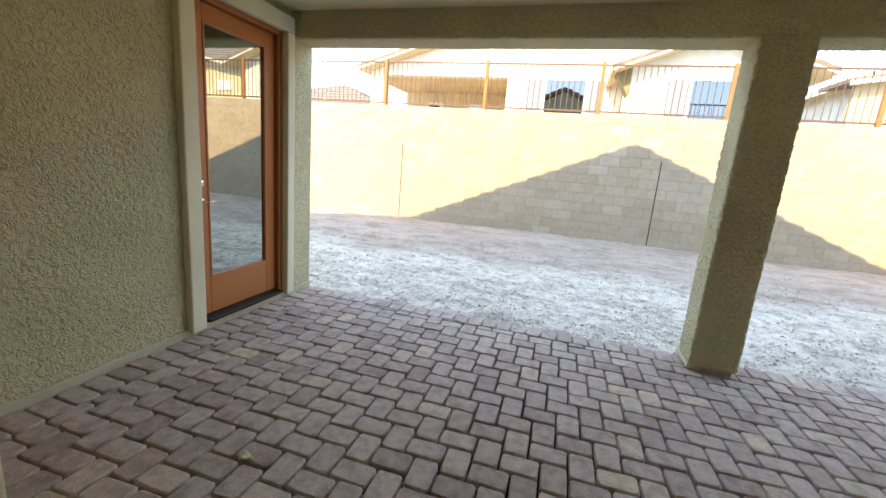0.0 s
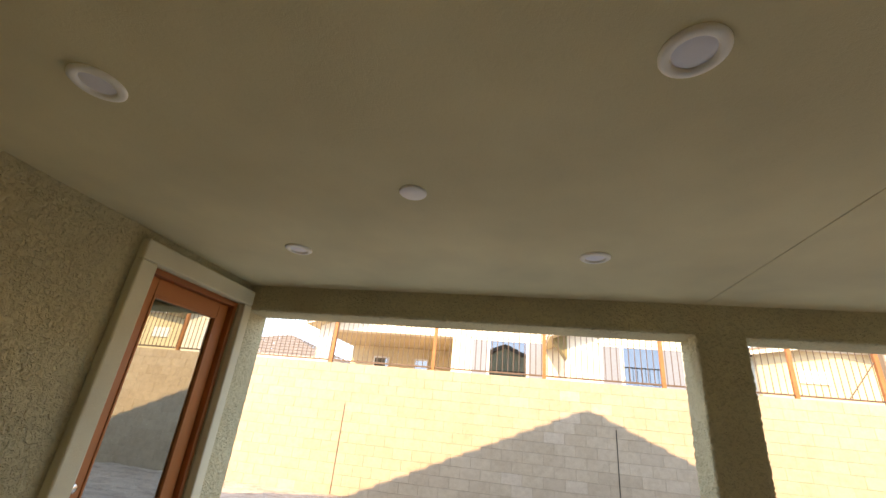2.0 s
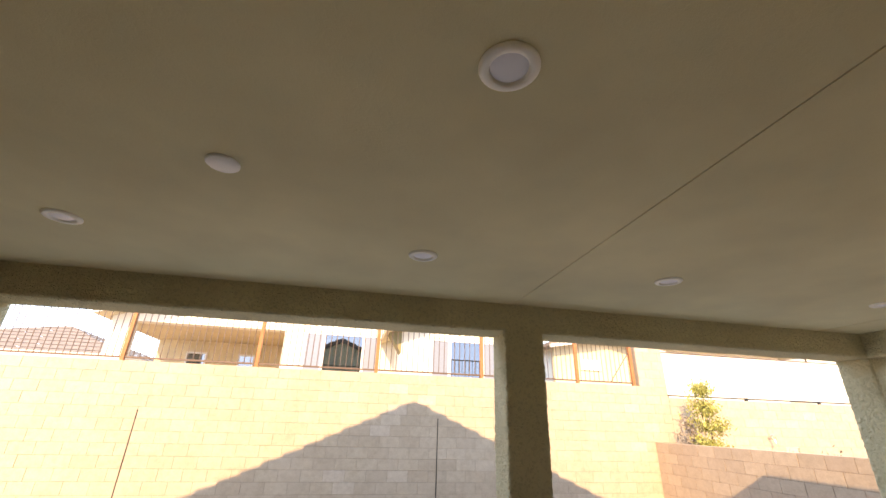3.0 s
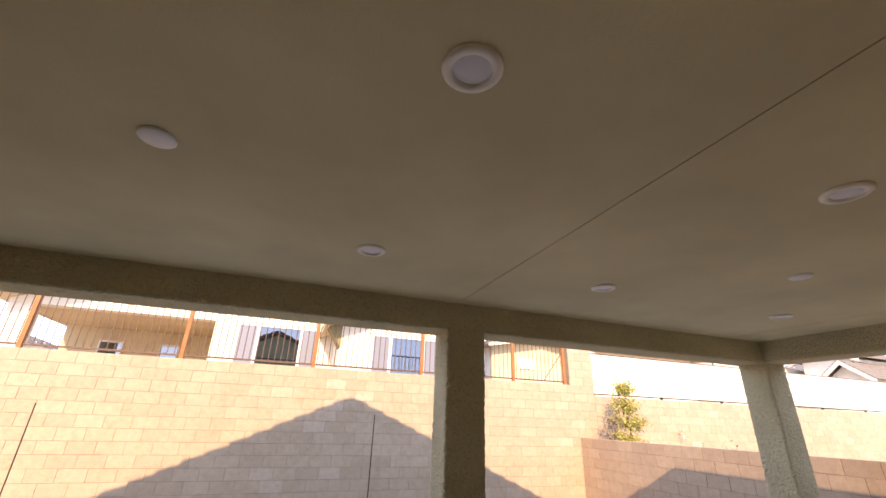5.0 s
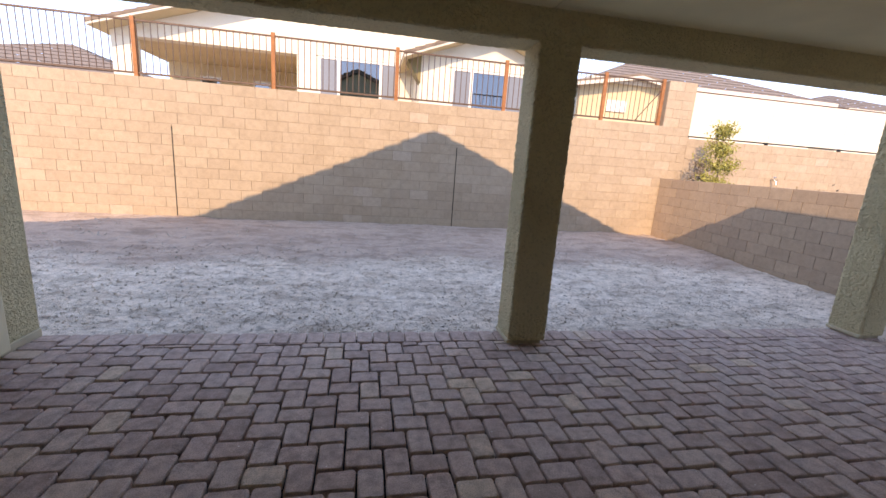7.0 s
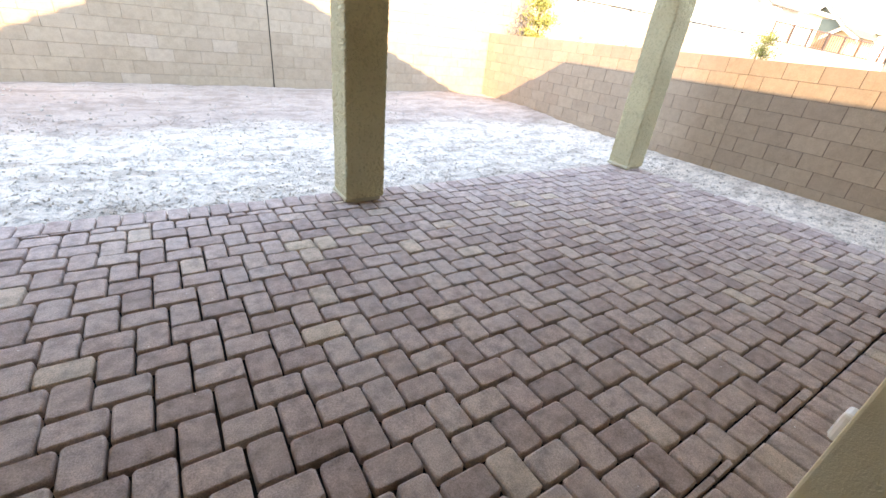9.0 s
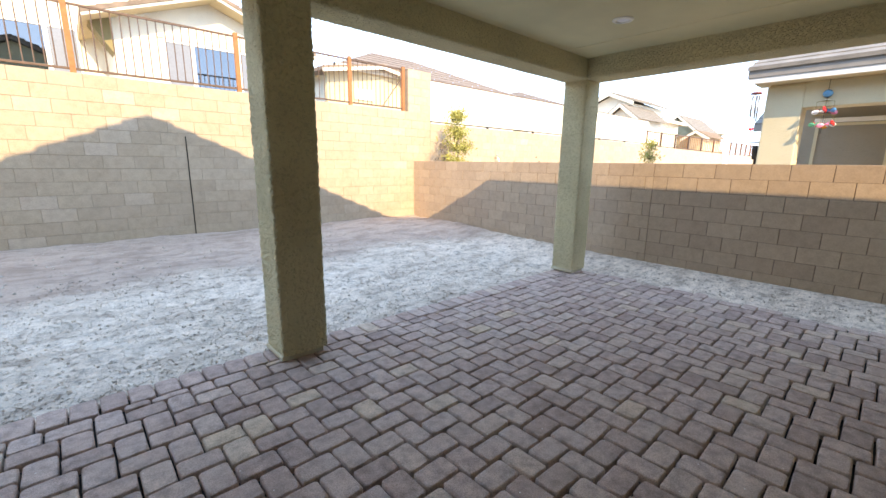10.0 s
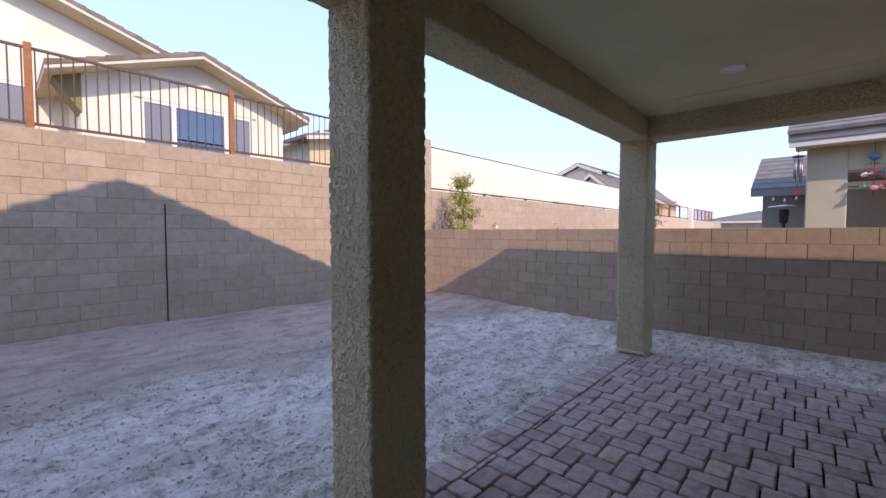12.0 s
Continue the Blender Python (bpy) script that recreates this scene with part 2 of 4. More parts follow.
def box_bm(*boxes, bevel=0.0):
    bm = bmesh.new()
    for b in boxes:
        add_box(bm, *b, bevel)
    return bm


def lathe(bm, profile, seg=24, at=(0, 0, 0)):
    """A turned shape from (radius, height) pairs."""
    rings = []
    for r, h in profile:
        if r < 1e-5:
            rings.append([bm.verts.new((at[0], at[1], at[2] + h))])
        else:
            rings.append([bm.verts.new((at[0] + r * math.cos(a), at[1] + r * math.sin(a), at[2] + h)) for a in (2 * math.pi * i / seg for i in range(seg))])
    for p, q in zip(rings, rings[1:]):
        for i in range(seg):
            j = (i + 1) % seg
            if len(p) == 1 and len(q) == 1:
                continue
            if len(p) == 1:
                bm.faces.new((p[0], q[j], q[i]))
            elif len(q) == 1:
                bm.faces.new((p[i], p[j], q[0]))
            else:
                bm.faces.new((p[i], p[j], q[j], q[i]))


def tube(bm, a, b, r0, r1=None, seg=8):
    a, b = Vector(a), Vector(b)
    r1 = r0 if r1 is None else r1
    q = (b - a).to_track_quat("Z", "Y").to_matrix()
    rings = []
    for p, r in ((a, r0), (b, r1)):
        rings.append([bm.verts.new(p + q @ Vector((r * math.cos(t), r * math.sin(t), 0))) for t in (2 * math.pi * i / seg for i in range(seg))])
    for i in range(seg):
        j = (i + 1) % seg
        bm.faces.new((rings[0][i], rings[0][j], rings[1][j], rings[1][i]))
    bm.faces.new(rings[0][::-1])
    bm.faces.new(rings[1])


def prism(bm, pts, way):
    """Extrude the flat outline pts along way."""
    way = Vector(way)
    a = [bm.verts.new(p) for p in pts]
    b = [bm.verts.new(Vector(p) + way) for p in pts]
    bm.faces.new(a)
    bm.faces.new(b[::-1])
    n = len(pts)
    for i in range(n):
        j = (i + 1) % n
        bm.faces.new((a[j], a[i], b[i], b[j]))


def mesh_of(name, bm, material, smooth=False):
    bmesh.ops.recalc_face_normals(bm, faces=bm.faces)
    me = bpy.data.meshes.new(name)
    bm.to_mesh(me)
    bm.free()
    me.materials.append(material)
    if smooth:
        for p in me.polygons:
            p.use_smooth = True
    return me


def part(name, bm, material, parent=None, label="", smooth=False):
    ob = new(name, mesh_of(name, bm, material, smooth))
    if parent is not None:
        ob.parent = parent
    if label:
        ob["label"] = label
    return ob


def parts(name, boxes, material, parent, bevel=0.0):
    """One part for each box."""
    for b in boxes:
        part(name, box_bm(b, bevel=bevel), material, parent)


def base(name, at=(0, 0, 0), label="", category="", group="", kind=""):
    ob = new(name)
    ob.location = at
    ob.empty_display_size = 0.1
    return tagged(ob, label, category, group, kind)


# ---------------- the large structure ----------------
WALL_Y, TOP_Y = 9.5, 2.83          # rear boundary wall
WALL_X, TOP_X = 7.03, 1.612        # side boundary wall
X_DOOR = -2.69                     # patio's door wall
BEAM_Z, CEIL_Z = 2.69, 2.95
COURSE, LENGTH = 0.203, 0.4064


def yard_z(x, y):
    """Height of the yard's dirt."""
    s = lambda t: max(0.0, min(1.0, t)) ** 2 * (3 - 2 * max(0.0, min(1.0, t)))
    z = -0.035 + 0.255 * s((y - 4.6) / 4.6) + 0.10 * s((x - 6.3) / 0.7) * (1 - s((y - 4.6) / 4.6))
    if -2.8 < x < 6.0 and y < 4.2:
        z = -0.12
    return z


def build_ground():
    bm = bmesh.new()
    xs = [-3000, -400, -60, -20, -12] + [-9 + 0.07 * i for i in range(230)] + [7.2, 9, 14, 30, 80, 400, 3000]
    ys = [-3000, -400, -60, -20, -8, -3, 0, 0.6, 1.2, 1.8, 2.4, 3.0, 3.6] + [4.0 + 0.05 * i for i in range(60)] + [7.0 + 0.09 * i for i in range(29)] + [9.62, 11, 16, 40, 120, 500, 3000]
    grid = []
    for y in ys:
        row = []
        for x in xs:
            z = yard_z(x, y) if -9.1 < x < 7.2 and -3 < y < 9.62 else (0.0 if x > 0 or y < 4 else 0.1)
            if -9.1 < x < 7.05 and 4.25 < y < 9.55:
                p = Vector((x, y, 0))
                z += 0.030 * noise.noise(p * 0.8) + 0.022 * noise.noise(p * 2.6) + 0.018 * noise.noise(p * 6.1) + (0.016 * noise.noise(p * 13) if y < 7.5 else 0.0)
            row.append(bm.verts.new((x, y, z)))
        grid.append(row)
    for a, b in zip(grid, grid[1:]):
        for i in range(len(xs) - 1):
            bm.faces.new((a[i], a[i + 1], b[i + 1], b[i]))
    ob = part("ground", bm, DIRT, smooth=True)
    tagged(ob, "pale uneven desert dirt of the bare back yard", "ground", kind="structure")
    bm = bmesh.new()
    add_box(bm, -3000, 9.72, 1.0, 3000, 3000, 2.45)
    tagged(part("ground_terrace", bm, DIRT), "raised dirt terrace of the upper lots behind the block wall", "ground", kind="structure")


build_ground()


def lace(p):
    """Relief of hand-thrown lace stucco, 0 to about 8 mm."""
    q = p + Vector((noise.noise(p * 15), noise.noise(p * 15 + Vector((7, 3, 1))), noise.noise(p * 15 + Vector((2, 9, 5))))) * 0.022
    n = noise.noise(q * 38)
    t = max(0.0, min(1.0, (n + 0.16) / 0.34))
    k = max(0.0, min(1.0, 0.55 + 1.1 * noise.noise(p * 2.3)))
    return (0.0026 + 0.0058 * k) * t * t * (3 - 2 * t) + 0.0014 * noise.noise(p * 95)


def loop_outline(hx, hy, r, step):
    """Points and outward normals round a rectangle with rounded corners."""
    out = []
    for sx, sy, a0 in ((1, 1, 0), (-1, 1, 90), (-1, -1, 180), (1, -1, 270)):
        for k in range(4):
            a = radians(a0 + 30 * k)
            out.append(((sx * (hx - r) + r * math.cos(a), sy * (hy - r) + r * math.sin(a)), (math.cos(a), math.sin(a))))
        run = 2 * (hx - r) if a0 in (0, 180) else 2 * (hy - r)
        n = int(run / step)
        (px, py), nn = out[-1]
        for k in range(1, n):
            t = run * k / n
            out.append(((px - t * nn[1], py + t * nn[0]), nn))
    return out


def lace_bar(hx, hy, length, step, place, seed, relief=1.0):
    """A stucco bar along z with real relief; place maps a local point into the part."""
    ring = loop_outline(hx, hy, 0.024, step)
    n, m = len(ring), int(length / step) + 1
    verts, faces = [], []
    off = Vector((seed * 3.7, seed * 1.9, 0))
    for i in range(m):
        z = length * i / (m - 1)
        for (x, y), (nx, ny) in ring:
            h = relief * (lace(Vector((x, y, z)) + off) - 0.003)
            verts.append(place(x + nx * h, y + ny * h, z))
    for i in range(m - 1):
        for k in range(n):
            j = (k + 1) % n
            faces.append((i * n + k, i * n + j, (i + 1) * n + j, (i + 1) * n + k))
    faces.append(tuple(range(n))[::-1])
    faces.append(tuple((m - 1) * n + k for k in range(n)))
    me = bpy.data.meshes.new("stucco")
    me.from_pydata(verts, [], faces)
    me.materials.append(STUCCO)
    for f in me.polygons:
        f.use_smooth = True
    return me


def build_shell():
    # door wall, with its opening
    y0, y1, zt = 2.74, 3.80, 2.72
    x0, x1 = X_DOOR - 0.22, X_DOOR
    w = base("wall_west", kind="structure", label="olive lace-textured stucco wall beside the patio door", category="wall")
    parts("wall_panel", ((x0, 0.45, -0.1, x1, y0, 3.2), (x0, y1, -0.1, x1, 4.30, 3.2), (x0, y0, zt, x1, y1, 3.2), (x0, y0, -0.1, x1, y1, 0.06),), STUCCO, w)
    part("weep_screed", box_bm((x1 + 0.001, 0.46, -0.02, x1 + 0.022, 4.29, 0.055), bevel=0.006), SCREED, w, "smooth grey screed ledge at the foot")
    # wall behind the patio, with the wide opening and the window
    wy0, wy1 = 0.25, 0.45
    w = base("wall_south", kind="structure", label="olive stucco house wall along the patio", category="wall")
    ox0, ox1 = -0.67, 1.45
    vx0, vx1, vz0, vz1 = 2.62, 4.3, 0.62, 2.1
    parts("wall_panel", ((X_DOOR - 0.2, wy0, -0.1, ox0, wy1, 3.2), (ox0, wy0, 2.45, ox1, wy1, 3.2), (ox1, wy0, -0.1, vx0, wy1, 3.2), (vx0, wy0, -0.1, vx1, wy1, vz0),
                              (vx0, wy0, vz1, vx1, wy1, 3.2), (vx1, wy0, -0.1, 5.62, wy1, 3.0), (5.62, wy0, -0.1, 6.0, wy1, 2.86),), STUCCO, w)
    # casing round the wide opening
    t = base("door_casing", kind="structure", label="cream stucco trim round the wide patio opening", category="trim")
    part("trim_board", box_bm((ox1 - 0.02, wy0, 0.0, ox1 + 0.09, wy1 + 0.05, 2.45), bevel=0.008), TRIM, t)
    part("trim_board", box_bm((ox0 - 0.09, wy0, 0.0, ox0 + 0.02, wy1 + 0.05, 2.45), bevel=0.008), TRIM, t)
    part("trim_board", box_bm((ox0 - 0.09, wy0, 2.45, ox1 + 0.09, wy1 + 0.05, 2.56), bevel=0.008), TRIM, t)
    part("door_track", box_bm((ox0, 0.2, -0.02, ox1, 0.42, 0.02), bevel=0.004), DARKMETAL, t)
    # window with its trim
    t = base("window_1", kind="structure", label="house window with cream stucco trim above the pavers", category="window")
    f = 0.11
    for b in ((vx0 - f, wy1, vz0 - f, vx1 + f, wy1 + 0.06, vz0), (vx0 - f, wy1, vz1, vx1 + f, wy1 + 0.06, vz1 + f), (vx0 - f, wy1, vz0, vx0, wy1 + 0.06, vz1), (vx1, wy1, vz0, vx1 + f, wy1 + 0.06, vz1)):
        part("trim_board", box_bm(b, bevel=0.01), TRIM, t)
    for b in ((vx0, 0.33, vz0, vx1, 0.4, vz0 + 0.05), (vx0, 0.33, vz1 - 0.05, vx1, 0.4, vz1), (vx0, 0.33, vz0, vx0 + 0.05, 0.4, vz1), (vx1 - 0.05, 0.33, vz0, vx1, 0.4, vz1), (3.43, 0.33, vz0, 3.49, 0.4, vz1)):
        part("window_frame", box_bm(b, bevel=0.005), VINYL, t)
    part("pane", box_bm((vx0 + 0.04, 0.355, vz0 + 0.04, vx1 - 0.04, 0.361, vz1 - 0.04)), GLASS, t)
    # the rest of the house, closed
    h = base("wall_house", kind="structure", label="plain outer and inner walls of the house", category="wall")
    parts("wall_panel", ((-6.0, -9.0, -0.1, -5.8, 4.29, 3.2), (-5.8, 4.09, -0.1, X_DOOR - 0.22, 4.29, 3.2), (-5.8, -9.0, -0.1, 6.0, -8.8, 2.86), (5.8, -8.8, -0.1, 6.0, 0.25, 2.86),), STUCCO, h)
    parts("inner_wall", ((-5.79, -1.0, 0.0, X_DOOR - 0.23, -0.9, 2.9), (X_DOOR - 0.32, -8.8, 0.0, X_DOOR - 0.23, 0.24, 2.9), (-5.8, -8.7, 0.0, 5.8, -8.6, 2.9),), ROOM, h)
    parts("room_floor", ((-5.8, -8.8, -0.08, 5.8, 0.25, -0.012), (-5.8, 0.25, -0.08, X_DOOR - 0.22, 4.09, -0.012),), ROOMFLOOR, h)
    # ceilings
    c = part("ceiling", box_bm((X_DOOR, 0.45, CEIL_Z, 1.482, 3.96, CEIL_Z + 0.06), (1.49, 0.45, CEIL_Z, 5.06, 3.96, CEIL_Z + 0.06), (5.076, 0.45, CEIL_Z, 5.65, 3.96, CEIL_Z + 0.06), (5.02, 0.45, CEIL_Z + 0.014, 5.12, 3.96, CEIL_Z + 0.07), (1.43, 0.45, CEIL_Z + 0.012, 1.55, 3.96, CEIL_Z + 0.07)), CEIL)
    tagged(c, "smooth brown-olive stucco patio ceiling with a joint line", "ceiling", kind="structure")
    tagged(part("ceiling_room", box_bm((-5.8, -8.8, 2.75, 5.8, 0.25, 2.85), (-5.8, 0.25, 2.75, X_DOOR - 0.22, 4.09, 2.85)), ROOM), "white ceiling inside the house", "ceiling", kind="structure")
    # beams
    b = base("patio_beam", kind="structure", label="olive stucco beam round the patio edge", category="beam")
    def along(x, y, z):
        top = 3.1 - 0.24 * max(0.0, min(1.0, (z + X_DOOR - 5.4) / 0.59))
        return (z + X_DOOR + 0.002, 4.1185 + x, BEAM_Z + (y + 0.205) * (top - BEAM_Z) / 0.41)
    s = new("beam_front", lace_bar(0.1735, 0.205, 5.988 - X_DOOR, 0.0125, along, 5, 0.6))
    s.parent = b
    bm = bmesh.new()
    prism(bm, [(5.62, 0.45, BEAM_Z + 0.002), (5.987, 0.45, BEAM_Z + 0.002), (5.987, 0.45, 2.86), (5.62, 0.45, 3.01)], (0, 3.51, 0))
    bmesh.ops.bevel(bm, geom=list(bm.edges), offset=0.02, segments=2, profile=0.5, affect="EDGES")
    part("beam_side", bm, STUCCO, b)
    # roof over it all: ridge along y, laid in overlapping tile courses
    r = base("roof_house", kind="structure", label="gabled tile roof of the house over the patio", category="roof")
    xe, ze, xa, za, yf, yb = 6.05, 2.875, -0.62, 5.77, 4.45, -9.6
    fall = (za - ze) / (xe - xa)
    for s in (1, -1):
        x_e = xa + s * (xe - xa)
        bm = bmesh.new()
        prism(bm, [(x_e, yb, ze - 0.01), (xa, yb, za - 0.01), (xa, yb, za - 0.15), (x_e, yb, ze - 0.075)], (0, yf - 0.02 - yb, 0))
        part("roof_deck", bm, ROOF, r)
        n = 19
        for i in range(n):
            u0, u1 = (xe - xa) * i / n, (xe - xa) * (i + 1) / n
            bm = bmesh.new()
            prism(bm, [(xa + s * u0, yb, za - fall * u0 - 0.005), (xa + s * u1, yb, za - fall * u1 - 0.005), (xa + s * u1, yb, za - fall * u1 + 0.055), (xa + s * u0, yb, za - fall * u0 + 0.01)], (0, yf - yb + 0.006 * (i % 2), 0))
            part("tile_course", bm, ROOF, r)
    bm = bmesh.new()
    prism(bm, [(-6.0, 4.08, 3.0), (5.5, 4.08, 3.0), (xa, 4.08, za - 0.18)], (0, 0.2, 0))
    part("gable_wall", bm, STUCCO, r)


build_shell()


def lace_coat():
    """Thrown coat on the wall beside the patio door."""
    y0, y1, z0, z1, step = 0.452, 2.61, 0.045, 2.948, 0.010
    n, m = int((y1 - y0) / step) + 1, int((z1 - z0) / step) + 1
    verts, faces = [], []
    for i in range(m):
        z = z0 + (z1 - z0) * i / (m - 1)
        for k in range(n):
            y = y0 + (y1 - y0) * k / (n - 1)
            verts.append((X_DOOR + 0.002 + lace(Vector((0, y, z))), y, z))
    for i in range(m - 1):
        for k in range(n - 1):
            faces.append((i * n + k, i * n + k + 1, (i + 1) * n + k + 1, (i + 1) * n + k))
    me = bpy.data.meshes.new("stucco_coat")
    me.from_pydata(verts, [], faces)
    me.materials.append(STUCCO)
    for f in me.polygons:
        f.use_smooth = True
    o = new("stucco_coat", me)
    o.parent = bpy.data.objects["wall_west"]


lace_coat()


def post(name, x0, y0, x1, y1, label):
    p = base(name, ((x0 + x1) / 2, (y0 + y1) / 2, 0), label, "post", "patio posts", "structure")
    hx, hy = (x1 - x0) / 2, (y1 - y0) / 2
    s = new("shaft", lace_bar(hx, hy, BEAM_Z - 0.025, 0.009, lambda x, y, z: (x, y, z + 0.045), x0))
    s.parent = p
    part("foot", box_bm((-hx + 0.028, -hy + 0.028, -0.06, hx - 0.028, hy - 0.028, 0.06), bevel=0.008), SCREED, p, "rough grey foot of the post")
    bm = box_bm((-hx - 0.012, -hy - 0.006, 0.018, -hx + 0.05, hy + 0.006, 0.058), bevel=0.012)
    part("plaster_lip", bm, PIERCOAT, p, "pale ragged lip of plaster at the foot")
    return p


post("patio_post", 1.395, 3.94, 1.775, 4.288, "square olive lace-stucco patio post standing on pavers")
post("patio_post", 5.63, 3.94, 5.99, 4.288, "olive stucco corner post of the patio")


# ---------------- block walls ----------------
def block_mesh(w, h, material, depth=0.04):
    bm = bmesh.new()
    c = 0.0025
    out = [(-w / 2, 0), (w / 2, 0), (w / 2, h), (-w / 2, h)]
    inn = [(-w / 2 + c, c), (w / 2 - c, c), (w / 2 - c, h - c), (-w / 2 + c, h - c)]
    back = [bm.verts.new((x, depth, z)) for x, z in out]
    mid = [bm.verts.new((x, c, z)) for x, z in out]
    front = [bm.verts.new((x, 0, z)) for x, z in inn]
    for i in range(4):
        j = (i + 1) % 4
        bm.faces.new((back[i], back[j], mid[j], mid[i]))
        bm.faces.new((mid[i], mid[j], front[j], front[i]))
    bm.faces.new(front)
    return mesh_of("block", bm, material)


def block_wall(wall, to_world, u0, u1, top, low, joints, near, single, joined, gap=0.009, bed=0.004, seed=1):
    """Running-bond courses hung from the top of a wall. to_world maps (u, out, z); u runs along the wall."""
    rng = random.Random(seed)
    cache, verts, faces = {}, [], []
    n = 0
    z = top - COURSE
    k = 0
    while z > low - COURSE:
        edges = [u0] + sorted(joints) + [u1]
        for a, b in zip(edges, edges[1:]):
            u = a - (LENGTH / 2 if k % 2 else 0.0)
            while u < b - 0.02:
                s, e = max(u, a), min(u + LENGTH, b)
                u += LENGTH
                if e - s < 0.05:
                    continue
                g = gap if rng.random() < 0.8 else gap * 0.6
                w, h = round(e - s - g, 3), round(COURSE - bed, 3)
                out = rng.uniform(-0.002, 0.002)
                m = to_world((s + e) / 2, out, z + bed / 2)
                if near[0] < (s + e) / 2 < near[1] and n < 300:
                    n += 1
                    if (w, h) not in cache:
                        cache[(w, h)] = block_mesh(w, h, single)
                    o = new("block", cache[(w, h)])
                    o.parent, o.matrix_basis = wall, m
                else:
                    hw = w / 2
                    c = 0.0025
                    i = len(verts)
                    for p in ((-hw, 0.04, 0), (hw, 0.04, 0), (hw, 0.04, h), (-hw, 0.04, h), (-hw, c, 0), (hw, c, 0), (hw, c, h), (-hw, c, h),
                              (-hw + c, 0, c), (hw - c, 0, c), (hw - c, 0, h - c), (-hw + c, 0, h - c)):
                        verts.append(tuple(m @ Vector(p)))
                    for q in range(4):
                        r = (q + 1) % 4
                        faces.append((i + q, i + r, i + 4 + r, i + 4 + q))
                        faces.append((i + 4 + q, i + 4 + r, i + 8 + r, i + 8 + q))
                    faces.append((i + 8, i + 9, i + 10, i + 11))
        z -= COURSE
        k += 1
    if faces:
        me = bpy.data.meshes.new("far_blocks")
        me.from_pydata(verts, [], faces)
        me.materials.append(joined)
        o = new("far_blocks", me)
        o.parent = wall
        o["kind"] = "stuff"


def build_walls():
    w = base("wall_north", kind="structure", label="tall tan concrete-block retaining wall at the end of the yard", category="wall")
    part("wall_core", box_bm((-9.0, WALL_Y + 0.006, -0.3, 7.58, WALL_Y + 0.2, TOP_Y - 0.004)), MORTAR, w)
    for j in (-3.73, 1.923):
        # solid near-black strip, slightly proud, paints the dark of the open gap
        part("control_joint", box_bm((j - 0.009, WALL_Y - 0.0035, 0.0, j + 0.009, WALL_Y + 0.02, 1.97)), DARKMETAL, w, "near-black strip put in for the dark of the open control joint")
    north = lambda u, out, z: pose(u, WALL_Y + out, z)
    # upper courses run past the joints
    zj = TOP_Y - 4 * COURSE
    block_wall(w, north, -9.0 - 0.1, 7.585, TOP_Y, zj + 0.1, [], (-1.2, 4.6), TAN, TAN_J, 0.008, seed=3)
    block_wall(w, north, -9.0 - 0.0, 7.585, zj, 0.1, [-3.73, 1.923], (0.4, 5.0), TAN, TAN_J, 0.004, seed=4)
    # raised end of the wall
    p = base("wall_end_pier", kind="structure", label="tan block pier where the retaining wall steps up", category="wall")
    part("pier_core", box_bm((6.86, WALL_Y + 0.006, TOP_Y - 0.004, 7.575, WALL_Y + 0.2, 3.83)), MORTAR, p)
    block_wall(p, north, 6.85, 7.585, 3.835, 2.95, [], (0, 9), TAN, TAN_J, 0.008, seed=5)
    part("cap", box_bm((6.85, WALL_Y, 3.83, 7.585, WALL_Y + 0.2, 3.84), bevel=0.003), TAN, p)
    # retaining wall beyond the neighbour's yard, with white sheeting above
    f = base("wall_north_neighbour", kind="structure", label="tan block retaining wall beyond the neighbouring yard", category="wall")
    part("wall_core", box_bm((7.58, WALL_Y + 0.006, -0.3, 21.3, WALL_Y + 0.2, 2.59)), MORTAR, f)
    block_wall(f, north, 7.585, 21.3, 2.60, 0.9, [], (7.2, 13.5), TAN, TAN_J, 0.005, seed=6)
    g = base("wall_far", kind="structure", label="far tan block wall running downhill", category="wall")
    for (xa, ya, za), (xb, yb, zb) in (((21.3, 9.5, 2.54), (28.0, 7.9, 2.30)), ((28.0, 7.9, 2.28), (34.0, 7.7, 2.27))):
        bm = bmesh.new()
        prism(bm, [(xa, ya, -0.3), (xb, yb, -0.3), (xb, yb, zb), (xa, ya, za)], (0, 0.2, 0))
        part("wall_stretch", bm, TAN, g)
    # side wall
    s = base("wall_east", kind="structure", label="reddish-brown concrete-block side wall along the yard", category="wall")
    part("wall_core", box_bm((WALL_X + 0.006, -8.0, -0.3, WALL_X + 0.2, WALL_Y - 0.002, TOP_X - 0.004)), MORTAR_R, s)
    east = lambda u, out, z: pose(WALL_X + out, WALL_Y - 0.002 - u, z, 0, 0, -90)
    block_wall(s, east, 0.0, 17.4, TOP_X, 0.05, [WALL_Y - 3.49], (0.2, 9.2), RED, RED_J, 0.008, bed=0.003, seed=7)
    part("top_course_caps", box_bm((WALL_X + 0.002, -8.0, TOP_X - 0.01, WALL_X + 0.2, WALL_Y - 0.002, TOP_X)), RED_J, s)


